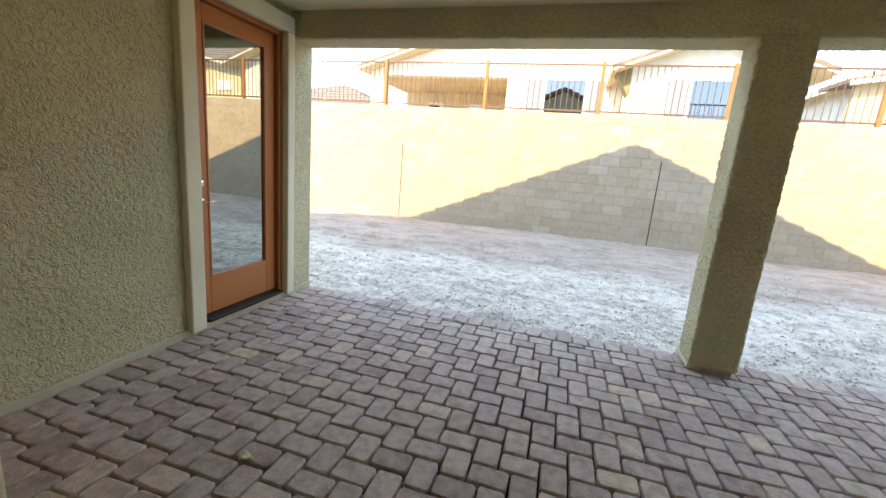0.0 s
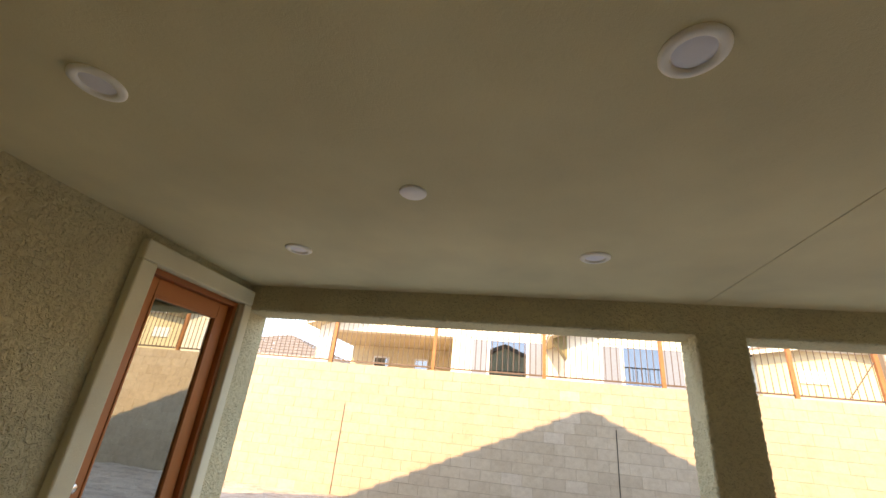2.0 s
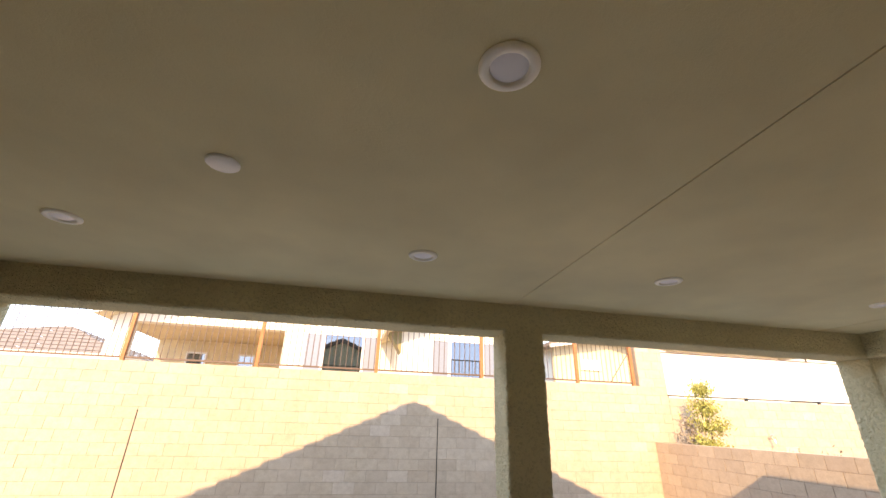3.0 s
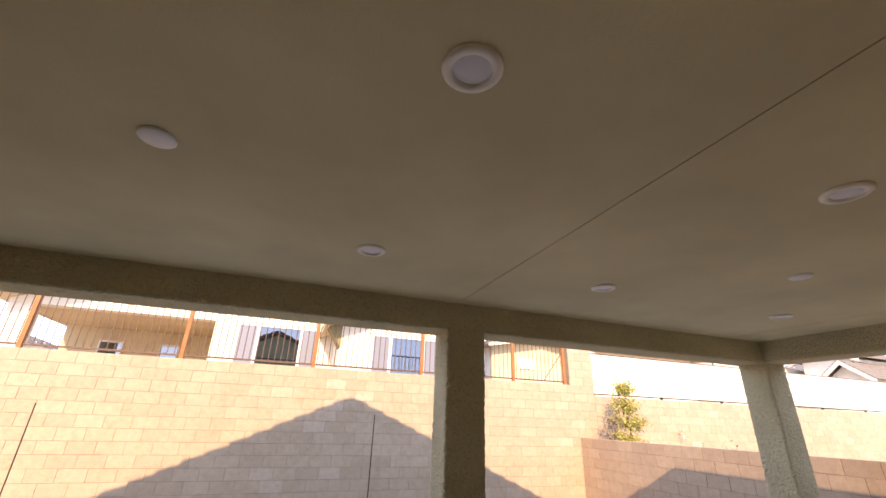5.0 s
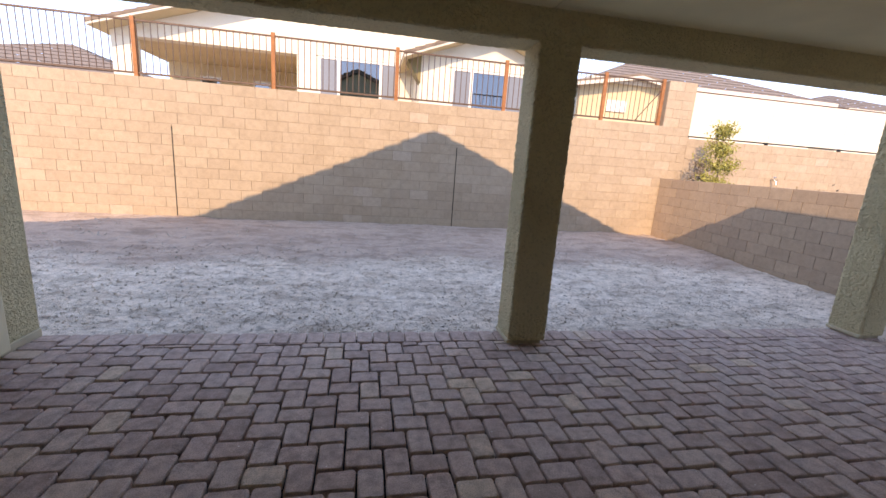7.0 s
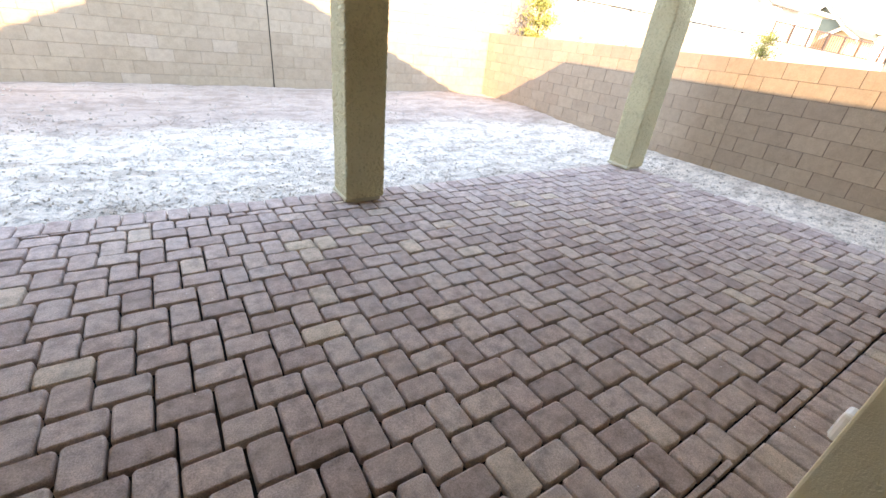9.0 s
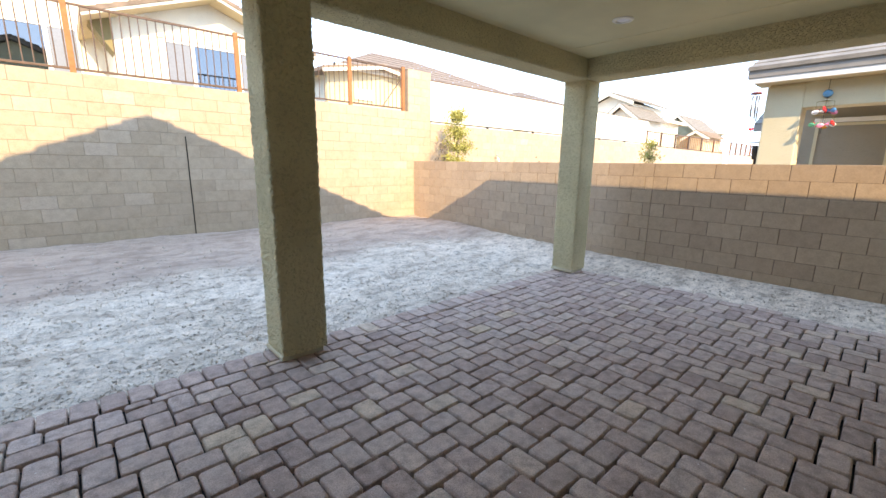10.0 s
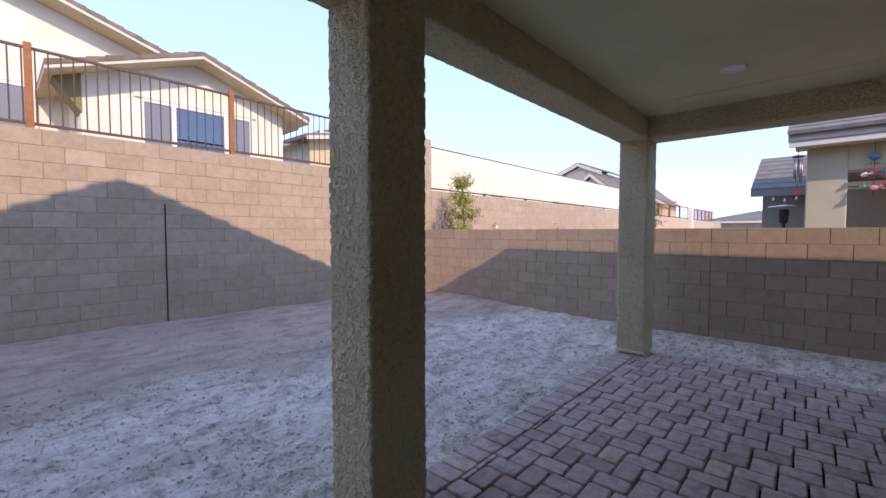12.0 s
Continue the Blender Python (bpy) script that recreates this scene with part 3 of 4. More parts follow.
# ---------------- fences ----------------
def fence(name, x0, x1, y, z0, z1, posts, label, step=0.118):
    f = base(name, (x0, y, z0), label, "fence")
    L = x1 - x0
    part("top_rail", box_bm((0, -0.015, z1 - z0 - 0.035, L, 0.015, z1 - z0), bevel=0.004), IRON, f)
    part("bottom_rail", box_bm((0, -0.015, 0.05, L, 0.015, 0.085), bevel=0.004), IRON, f)
    pm = mesh_of("post", box_bm((-0.037, -0.037, 0, 0.037, 0.037, z1 - z0 + 0.045), bevel=0.006), RUST)
    for px in posts:
        o = new("post", pm)
        o.parent, o.location = f, (px - x0, 0, 0)
    bm = bmesh.new()
    tube(bm, (0, 0, 0.06), (0, 0, z1 - z0 - 0.01), 0.0085, None, 6)
    km = mesh_of("picket", bm, IRON)
    n = int(L / step)
    for i in range(1, n):
        u = i * L / n
        if min(abs(u - (q - x0)) for q in posts) > 0.05:
            o = new("picket", km)
            o.parent, o.location = f, (u, 0, 0)
    return f


def build_fences():
    f = fence("iron_fence", -9.0, 6.80, WALL_Y + 0.1, TOP_Y, 3.83, [-8.95, -6.70, -4.30, -1.86, 0.56, 2.92, 5.28, 6.76], "rust-brown wrought-iron fence on top of the block wall")
    bm = bmesh.new()
    tube(bm, (15.15, 0, 0.07), (15.72, 0, 0.78), 0.012)
    part("brace", bm, IRON, f)
    s = base("privacy_screen", (7.605, WALL_Y + 0.05, 2.60), "long white privacy sheeting fixed above the block wall", "screen")
    for i in range(6):
        a, b = i * 2.3, (i + 1) * 2.3 - 0.006
        part("sheet", box_bm((a, 0, 0.07, b, 0.02, 1.06), bevel=0.004), SCREEN, s)
    for i in range(7):
        part("post", box_bm((i * 2.3 + 0.0, 0.03, -0.01, i * 2.3 + 0.06, 0.09, 1.0)), DARKMETAL, s)
    # near-black bar in the gap below the sheets draws its shadow line
    part("bottom_rail", box_bm((0, 0.025, 0.035, 13.8, 0.06, 0.065)), DARKMETAL, s)
    part("edge_strip", box_bm((-0.018, -0.004, 0.0, 0.0, 0.03, 1.06)), DARKMETAL, s)
    part("top_rail", box_bm((0, 0.0, 1.061, 13.8, 0.03, 1.09)), IRON, s)
    # far run, stepping downhill
    for nm, xa, ya, za, xb, yb, zb in (("far_iron_fence", 21.3, 9.55, 2.52, 28.0, 7.95, 2.28), ("far_iron_fence", 28.0, 7.95, 2.26, 34.0, 7.75, 2.25)):
        g = base(nm, (xa, ya, za), "distant rust-coloured iron fence with mesh on a block wall", "fence", "far fence runs")
        d = Vector((xb - xa, yb - ya, zb - za))
        n = 6
        for i in range(n + 1):
            p = d * (i / n)
            part("post", box_bm((p.x - 0.035, p.y - 0.035, p.z, p.x + 0.035, p.y + 0.035, p.z + 0.74)), IRON, g)
        for h in (0.06, 0.70):
            bm = bmesh.new()
            tube(bm, (0, 0, h), d + Vector((0, 0, h)), 0.025)
            part("rail", bm, IRON, g)
        for i in range(int(d.length / 0.16)):
            p = d * ((i + 0.5) / int(d.length / 0.16))
            bm = bmesh.new()
            tube(bm, p + Vector((0, 0, 0.06)), p + Vector((0, 0, 0.70)), 0.012, None, 4)
            part("picket", bm, RUST, g)
    tagged(part("wall_pillar", box_bm((27.85, 7.75, 0, 28.12, 8.05, 3.0), bevel=0.01), WHITE), "pale pillar in the far fence line", "pillar", kind="structure")


# ---------------- patio door ----------------
def build_door():
    x = X_DOOR
    y0, y1, zt = 2.74, 3.80, 2.72
    c = base("door_trim", kind="structure", label="cream stucco foam casing round the patio door", category="trim")
    w, t = 0.14, 0.075
    part("trim_board", box_bm((x + 0.001, y0 - w, 0.03, x + t, y0, zt + 0.0), bevel=0.012), TRIM, c)
    part("trim_board", box_bm((x + 0.001, y1, 0.03, x + t, y1 + 0.11, zt + 0.0), bevel=0.012), TRIM, c)
    part("trim_board", box_bm((x + 0.001, y0 - w, zt + 0.001, x + t, y1 + 0.11, zt + 0.15), bevel=0.012), TRIM, c)
    d = base("door_1", (x - 0.055, y0, 0.06), kind="structure", label="orange-brown full-glass patio door, closed", category="door")
    W, H = y1 - y0, zt - 0.06
    f = 0.045
    for b in ((-0.05, 0, 0, 0.05, f, H), (-0.05, W - f, 0, 0.05, W, H), (-0.05, f, H - f, 0.05, W - f, H)):
        part("door_frame", box_bm(b, bevel=0.005), REVEAL, d)
    part("threshold", box_bm((-0.06, f, 0, 0.115, W - f, 0.03), bevel=0.006), DARKMETAL, d, "dark bronze threshold")
    a, e = f + 0.004, W - f - 0.004
    st, rt, rb = 0.125, 0.13, 0.33
    for b in ((-0.045, a, 0.034, 0.0, a + st, H - f - 0.004), (-0.045, e - st, 0.034, 0.0, e, H - f - 0.004), (-0.045, a + st, 0.034, 0.0, e - st, 0.034 + rb), (-0.045, a + st, H - f - 0.004 - rt, 0.0, e - st, H - f - 0.004)):
        part("door_rail", box_bm(b, bevel=0.006), DOORPAINT, d)
    ga, ge, gz0, gz1 = a + st, e - st, 0.034 + rb, H - f - 0.004 - rt
    q = 0.018
    for b in ((-0.03, ga, gz0, 0.006, ga + q, gz1), (-0.03, ge - q, gz0, 0.006, ge, gz1), (-0.03, ga + q, gz0, 0.006, ge - q, gz0 + q), (-0.03, ga + q, gz1 - q, 0.006, ge - q, gz1)):
        part("glazing_bead", box_bm(b, bevel=0.004), DOORPAINT, d)
    g = part("pane", box_bm((-0.025, ga, gz0, -0.019, ge, gz1)), GLASS, d)
    g.visible_shadow = False
    # lever and deadbolt on the near stile
    hy = a + 0.06
    for z, r in ((1.05, 0.027), (1.20, 0.03)):
        bm = bmesh.new()
        lathe(bm, [(0.0, 0.014), (r * 0.8, 0.012), (r, 0.006), (r, 0.0)], 20)
        bm.transform(pose(0.001, hy, z, 0, 90, 0))
        part("rose" if z < 1.1 else "deadbolt", bm, CHROME, d, smooth=True)
    bm = bmesh.new()
    tube(bm, (0.0, hy, 1.05), (0.055, hy, 1.05), 0.009)
    tube(bm, (0.05, hy - 0.006, 1.05), (0.058, hy + 0.115, 1.046), 0.009, 0.0065)
    part("lever", bm, CHROME, d, "satin nickel lever handle", True)


# ---------------- ceiling fittings ----------------
def build_ceiling_things():
    def downlight(at):
        o = base("recessed_downlight", at, "round white recessed downlight, switched off, in the patio ceiling", "ceiling light", "patio downlights")
        bm = bmesh.new()
        lathe(bm, [(0.098, 0.0), (0.098, -0.006), (0.088, -0.013), (0.068, -0.015), (0.064, -0.010), (0.061, 0.0)], 40)
        part("trim_ring", bm, BAFFLE, o, "cream trim ring", True)
        bm = bmesh.new()
        lathe(bm, [(0.062, -0.002), (0.05, -0.006), (0.03, -0.009), (0.0, -0.010)], 40)
        part("lens", bm, LENS, o, "frosted lens", True)
        return o
    z = CEIL_Z - 0.0005
    d = downlight((0.46, 1.31, z))
    for p in ((0.46, 2.95), (2.36, 1.32), (2.36, 2.95), (4.49, 2.96), (-1.65, 1.29), (-1.66, 2.93), (4.49, 1.31)):
        copy_thing(d, pose(p[0], p[1], z))

    def cover(at):
        o = base("ceiling_cover_plate", at, "round blank white cover plate on the patio ceiling", "cover plate", "ceiling cover plates")
        bm = bmesh.new()
        lathe(bm, [(0.072, 0.0), (0.072, -0.007), (0.066, -0.012), (0.02, -0.014), (0.0, -0.014)], 36)
        part("plate", bm, PLASTIC, o, smooth=True)
        return o
    c = cover((-0.585, 2.11, z))
    copy_thing(c, pose(3.41, 2.14, z))


def build_outlet():
    o = base("outlet_box", (2.12, 0.452, 0.36), "white weatherproof outlet cover on the stucco wall", "outlet")
    part("back_plate", box_bm((-0.05, 0, -0.075, 0.05, 0.012, 0.075), bevel=0.004), PLASTIC, o)
    part("bubble_cover", box_bm((-0.045, 0.012, -0.07, 0.045, 0.085, 0.065), bevel=0.014), PLASTIC, o)
    for i in range(6):
        part("rib", box_bm((-0.04, 0.083, -0.05 + i * 0.012, 0.04, 0.088, -0.046 + i * 0.012)), PLASTIC, o)


# ---------------- houses round about ----------------
def gable_roof(name, parent, xa, za, half, slope, y_front, y_back, thick, material, courses=10, fascia=FASCIA):
    """Two tiled slopes with the ridge along y; each slope is a stack of overlapping courses."""
    for s in (1, -1):
        n = courses
        for i in range(n):
            bm = bmesh.new()
            a, b = half * i / n, half * (i + 1) / n
            lift = 0.022
            y = y_front - 0.004 * (i % 2)
            p = [(xa + s * a, y, za - slope * a), (xa + s * b, y, za - slope * b + lift), (xa + s * b, y, za - slope * b - 0.075), (xa + s * a, y, za - slope * a - 0.075)]
            prism(bm, p, (0, y_back - y, 0))
            part("tile_course", bm, material, parent)
        bm = bmesh.new()
        e = half * 1.0
        prism(bm, [(xa, y_front + 0.01, za - 0.077), (xa + s * e, y_front + 0.01, za - slope * e - 0.077), (xa + s * e, y_front + 0.01, za - slope * e - thick), (xa, y_front + 0.01, za - thick)], (0, 0.04, 0))
        part("fascia", bm, fascia, parent)
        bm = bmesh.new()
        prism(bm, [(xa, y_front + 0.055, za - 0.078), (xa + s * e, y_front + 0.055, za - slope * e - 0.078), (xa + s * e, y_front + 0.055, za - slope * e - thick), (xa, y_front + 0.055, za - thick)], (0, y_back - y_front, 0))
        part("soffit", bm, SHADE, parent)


def gable_end(xa, za, x0, x1, slope, y, zb, d=0.2):
    bm = bmesh.new()
    prism(bm, [(x0, y, zb), (x1, y, zb), (x1, y, za - slope * (x1 - xa)), (xa, y, za), (x0, y, za - slope * (xa - x0))], (0, d, 0))
    return bm


def slider(parent, x0, x1, z0, z1, y, mulls, name="window"):
    w = part(name, box_bm((x0, y - 0.05, z1 - 0.06, x1, y + 0.02, z1), (x0, y - 0.05, z0, x1, y + 0.02, z0 + 0.06), (x0, y - 0.05, z0 + 0.06, x0 + 0.05, y + 0.02, z1 - 0.06), (x1 - 0.05, y - 0.05, z0 + 0.06, x1, y + 0.02, z1 - 0.06)), VINYL, parent, "white vinyl frame")
    for m in mulls:
        part("mullion", box_bm((m - 0.04, y - 0.055, z0 + 0.06, m + 0.04, y + 0.01, z1 - 0.06), bevel=0.005), VINYL, w)
    xs = [x0 + 0.05, *mulls, x1 - 0.05]
    for a, b in zip(xs, xs[1:]):
        part("pane", box_bm((a, y - 0.02, z0 + 0.05, b, y - 0.012, z1 - 0.05)), GLASS_FAR, w)
    if len(mulls) > 1:
        for a, b in ((xs[0], xs[1]), (xs[-2], xs[-1])):
            bm = box_bm((a + 0.005, y - 0.036, z0 + 0.065, b - 0.005, y - 0.030, z1 - 0.065))
            part("insect_screen", bm, INSECT, w, "grey insect screen")
    # near-black sheet behind the panes stands in for the unlit interior
    part("room_dark_sheet", box_bm((x0 + 0.02, y + 0.03, z0 + 0.02, x1 - 0.02, y + 0.05, z1 - 0.02)), DARKMETAL, w)
    return w


def build_upper_house():
    h = base("upper_house", (0, 0, 0), "white stucco house with brown tile gables above the block wall", "house")
    xa, za, sl = -0.5, 6.53, 0.315
    yw, g = 13.5, 2.45
    zr = lambda x, o=0.14: za - sl * abs(x - xa) - o
    # main gable wall, leaving the covered patio open
    bm = bmesh.new()
    prism(bm, [(-2.05, yw, g), (5.0, yw, g), (5.0, yw, zr(5.0)), (xa, yw, zr(xa)), (-2.05, yw, zr(-2.05))], (0, 0.2, 0))
    part("wall", bm, WHITE, h)
    bm = bmesh.new()
    prism(bm, [(-6.72, yw, 4.33), (-2.05, yw, 4.33), (-2.05, yw, zr(-2.05)), (-6.72, yw, zr(-6.72))], (0, 0.4, 0))
    part("wall", bm, WHITE, h)
    part("patio_column", box_bm((-6.72, yw, g, -6.22, yw + 0.45, 4.33), bevel=0.02), WHITE, h)
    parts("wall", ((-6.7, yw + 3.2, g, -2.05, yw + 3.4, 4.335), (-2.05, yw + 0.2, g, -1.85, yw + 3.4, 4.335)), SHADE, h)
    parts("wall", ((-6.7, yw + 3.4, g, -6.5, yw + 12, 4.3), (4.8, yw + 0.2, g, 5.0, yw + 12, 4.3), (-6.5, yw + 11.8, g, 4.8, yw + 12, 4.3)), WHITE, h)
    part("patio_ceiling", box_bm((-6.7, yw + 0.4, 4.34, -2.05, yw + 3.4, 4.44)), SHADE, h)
    for x0, x1 in ((-5.72, -5.06), (-4.02, -3.45)):
        slider(h, x0, x1, 2.9, 3.95, yw + 3.19, [])
    gable_roof("roof", h, xa, za, 6.45, sl, 12.93, yw + 12.5, 0.135, ROOF, 22)
    slider(h, -1.45, 0.85, 2.9, 4.34, yw, [-0.89, 0.31])
    bm = box_bm((-1.55, yw - 0.04, 4.35, 0.95, yw + 0.01, 4.43), bevel=0.01)
    part("window_trim", bm, WHITE, h)
    # projecting bay with its own gable
    px, pz, ps = 3.07, 5.06, 0.37
    part("wall", gable_end(px, pz - 0.132, 1.29, 4.89, ps, 11.8, g), WHITE, h)
    parts("wall", ((1.29, 12.0, g, 1.49, yw, 4.2), (4.69, 12.0, g, 4.89, yw, 4.2)), WHITE, h)
    gable_roof("roof", h, px, pz, 2.25, ps, 11.3, yw + 1.5, 0.13, ROOF, 9)
    slider(h, 2.13, 4.16, 2.85, 4.06, 11.8, [2.66, 3.62])
    part("window_trim", box_bm((2.03, 11.76, 4.07, 4.26, 11.81, 4.15), bevel=0.01), WHITE, h)
    bm = bmesh.new()
    prism(bm, [(0.86, 11.78, 4.27), (1.30, 11.78, 4.27), (1.30, 11.78, 3.60)], (0, 0.5, 0))
    part("corbel", bm, CORBEL_SHADE, h, "triangular corbel under the eave, its shade put in as dark olive")


def hip_house(name, x0, y0, x1, y1, g, ze, rise, wall, roof, label, over=0.45):
    h = base(name, (0, 0, 0), label, "house")
    part("wall", box_bm((x0, y0, g, x1, y1, ze)), wall, h)
    a, b, c, d = x0 - over, y0 - over, x1 + over, y1 + over
    m = min(c - a, d - b) / 2
    bm = bmesh.new()
    n = 8
    for i in range(n):
        t0, t1 = m * i / n, m * (i + 1) / n
        z0, z1 = ze + rise * i / n, ze + rise * (i + 1) / n
        lo = [bm.verts.new(p) for p in ((a + t0, b + t0, z0 + 0.015), (c - t0, b + t0, z0 + 0.015), (c - t0, d - t0, z0 + 0.015), (a + t0, d - t0, z0 + 0.015))]
        hi = [bm.verts.new(p) for p in ((a + t1, b + t1, z1), (c - t1, b + t1, z1), (c - t1, d - t1, z1), (a + t1, d - t1, z1))]
        for k in range(4):
            bm.faces.new((lo[k], lo[(k + 1) % 4], hi[(k + 1) % 4], hi[k]))
    part("roof", bm, roof, h)
    parts("fascia", ((a, b, ze - 0.12, c, b + 0.04, ze + 0.06), (a, d - 0.04, ze - 0.12, c, d, ze + 0.06), (a, b, ze - 0.12, a + 0.04, d, ze + 0.06), (c - 0.04, b, ze - 0.12, c, d, ze + 0.06)), FASCIA, h)
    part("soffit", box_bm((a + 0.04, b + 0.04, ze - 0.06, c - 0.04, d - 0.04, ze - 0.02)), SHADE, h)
    return h


def front_gable(parent, x, y0, y1, ya, zb, za, wall, depth, roof, n=8, slope=0.42):
    """A gable that looks along -x, with its roof running back."""
    bm = bmesh.new()
    ze = za - slope * (ya - y0)
    prism(bm, [(x, y0, zb), (x, y1, zb), (x, y1, za - slope * (y1 - ya)), (x, ya, za), (x, y0, ze)], (depth, 0, 0))
    part("gable_wall", bm, wall, parent)
    for s, ye in ((-1, y0 - 0.45), (1, y1 + 0.45)):
        L = abs(ye - ya)
        for i in range(n):
            bm = bmesh.new()
            a, b = L * i / n, L * (i + 1) / n
            prism(bm, [(x - 0.4, ya + s * a, za + 0.2 - slope * a), (x - 0.4, ya + s * b, za + 0.25 - slope * b), (x - 0.4, ya + s * b, za + 0.2 - slope * b), (x - 0.4, ya + s * a, za + 0.15 - slope * a)], (depth + 0.4, 0, 0))
            part("tile_course", bm, roof, parent)
        bm = bmesh.new()
        prism(bm, [(x - 0.42, ya, za + 0.17), (x - 0.42, ye, za + 0.17 - slope * L), (x - 0.42, ye, za - 0.03 - slope * L), (x - 0.42, ya, za - 0.03)], (0.06, 0, 0))
        part("fascia", bm, FASCIA, parent)


def build_far_houses():
    h = hip_house("tile_roof_house", 8.3, 15.6, 18.6, 23.5, 2.45, 5.0, 1.9, WHITE, ROOF, "white house with a low brown hip roof behind the sheeting")
    front = gable_end(9.75, 5.1, 7.6, 11.8, 0.17, 15.3, 2.45)
    part("gable_wall", front, SHADE, h)
    for sgn in (-1, 1):
        bm = bmesh.new()
        prism(bm, [(9.75, 14.9, 5.12), (9.75 + sgn * 2.5, 14.9, 4.70), (9.75 + sgn * 2.5, 14.9, 4.82), (9.75, 14.9, 5.26)], (0, 1.6, 0))
        part("gable_slope", bm, ROOF, h)
        bm = bmesh.new()
        prism(bm, [(9.75, 14.86, 5.05), (9.75 + sgn * 2.5, 14.86, 4.62), (9.75 + sgn * 2.5, 14.86, 4.74), (9.75, 14.86, 5.17)], (0, 0.035, 0))
        part("rake_board", bm, FASCIA, h)
    part("window", box_bm((8.7, 15.24, 3.9, 9.5, 15.29, 4.3), bevel=0.01), VINYL, h, "small pale window")
    hip_house("tile_roof_house", 20.0, 15.6, 27.5, 23.5, 2.45, 4.9, 1.5, WHITE, ROOF, "further white house with a brown hip roof and pale fascia")
    hip_house("tan_roof_house", -17.0, 17.5, -8.2, 26, 2.45, 3.7, 1.7, SHADE, ROOF, "distant house with a brown tile hip roof")
    g = hip_house("gabled_house", 26.0, 12.6, 34.0, 18.6, 2.0, 4.6, 1.35, WHITE, ROOF_G, "white house with two grey-roofed gables in the distance")
    front_gable(g, 25.2, 12.4, 14.5, 13.45, 2.0, 5.66, WHITE, 5, ROOF_G)
    front_gable(g, 24.4, 11.65, 13.0, 12.35, 2.0, 4.86, WHITE, 4, ROOF_G, slope=0.8)
    g = hip_house("green_gabled_house", 37.0, 12.9, 46.0, 19.5, 1.5, 4.6, 1.1, GREEN, ROOF_G, "far grey-green house with a shallow gable")
    front_gable(g, 36.0, 12.2, 14.4, 13.3, 1.5, 5.3, GREEN, 5, ROOF_G, slope=0.85)
    front_gable(g, 34.5, 13.9, 15.0, 14.4, 1.5, 4.85, WHITE, 4, ROOF_G, slope=0.8)
    front_gable(g, 35.0, 11.1, 12.1, 11.6, 1.5, 4.0, SHADE, 4, ROOF, slope=0.6)
    hip_house("low_far_house", 52, 2.0, 62, 12.0, 0, 2.6, 1.3, GREYWALL, ROOF_G, "low grey house far down the street")
    hip_house("far_house", 70, 22, 84, 36, 0, 4.2, 2.0, SHADE, ROOF, "far house with a brown roof")


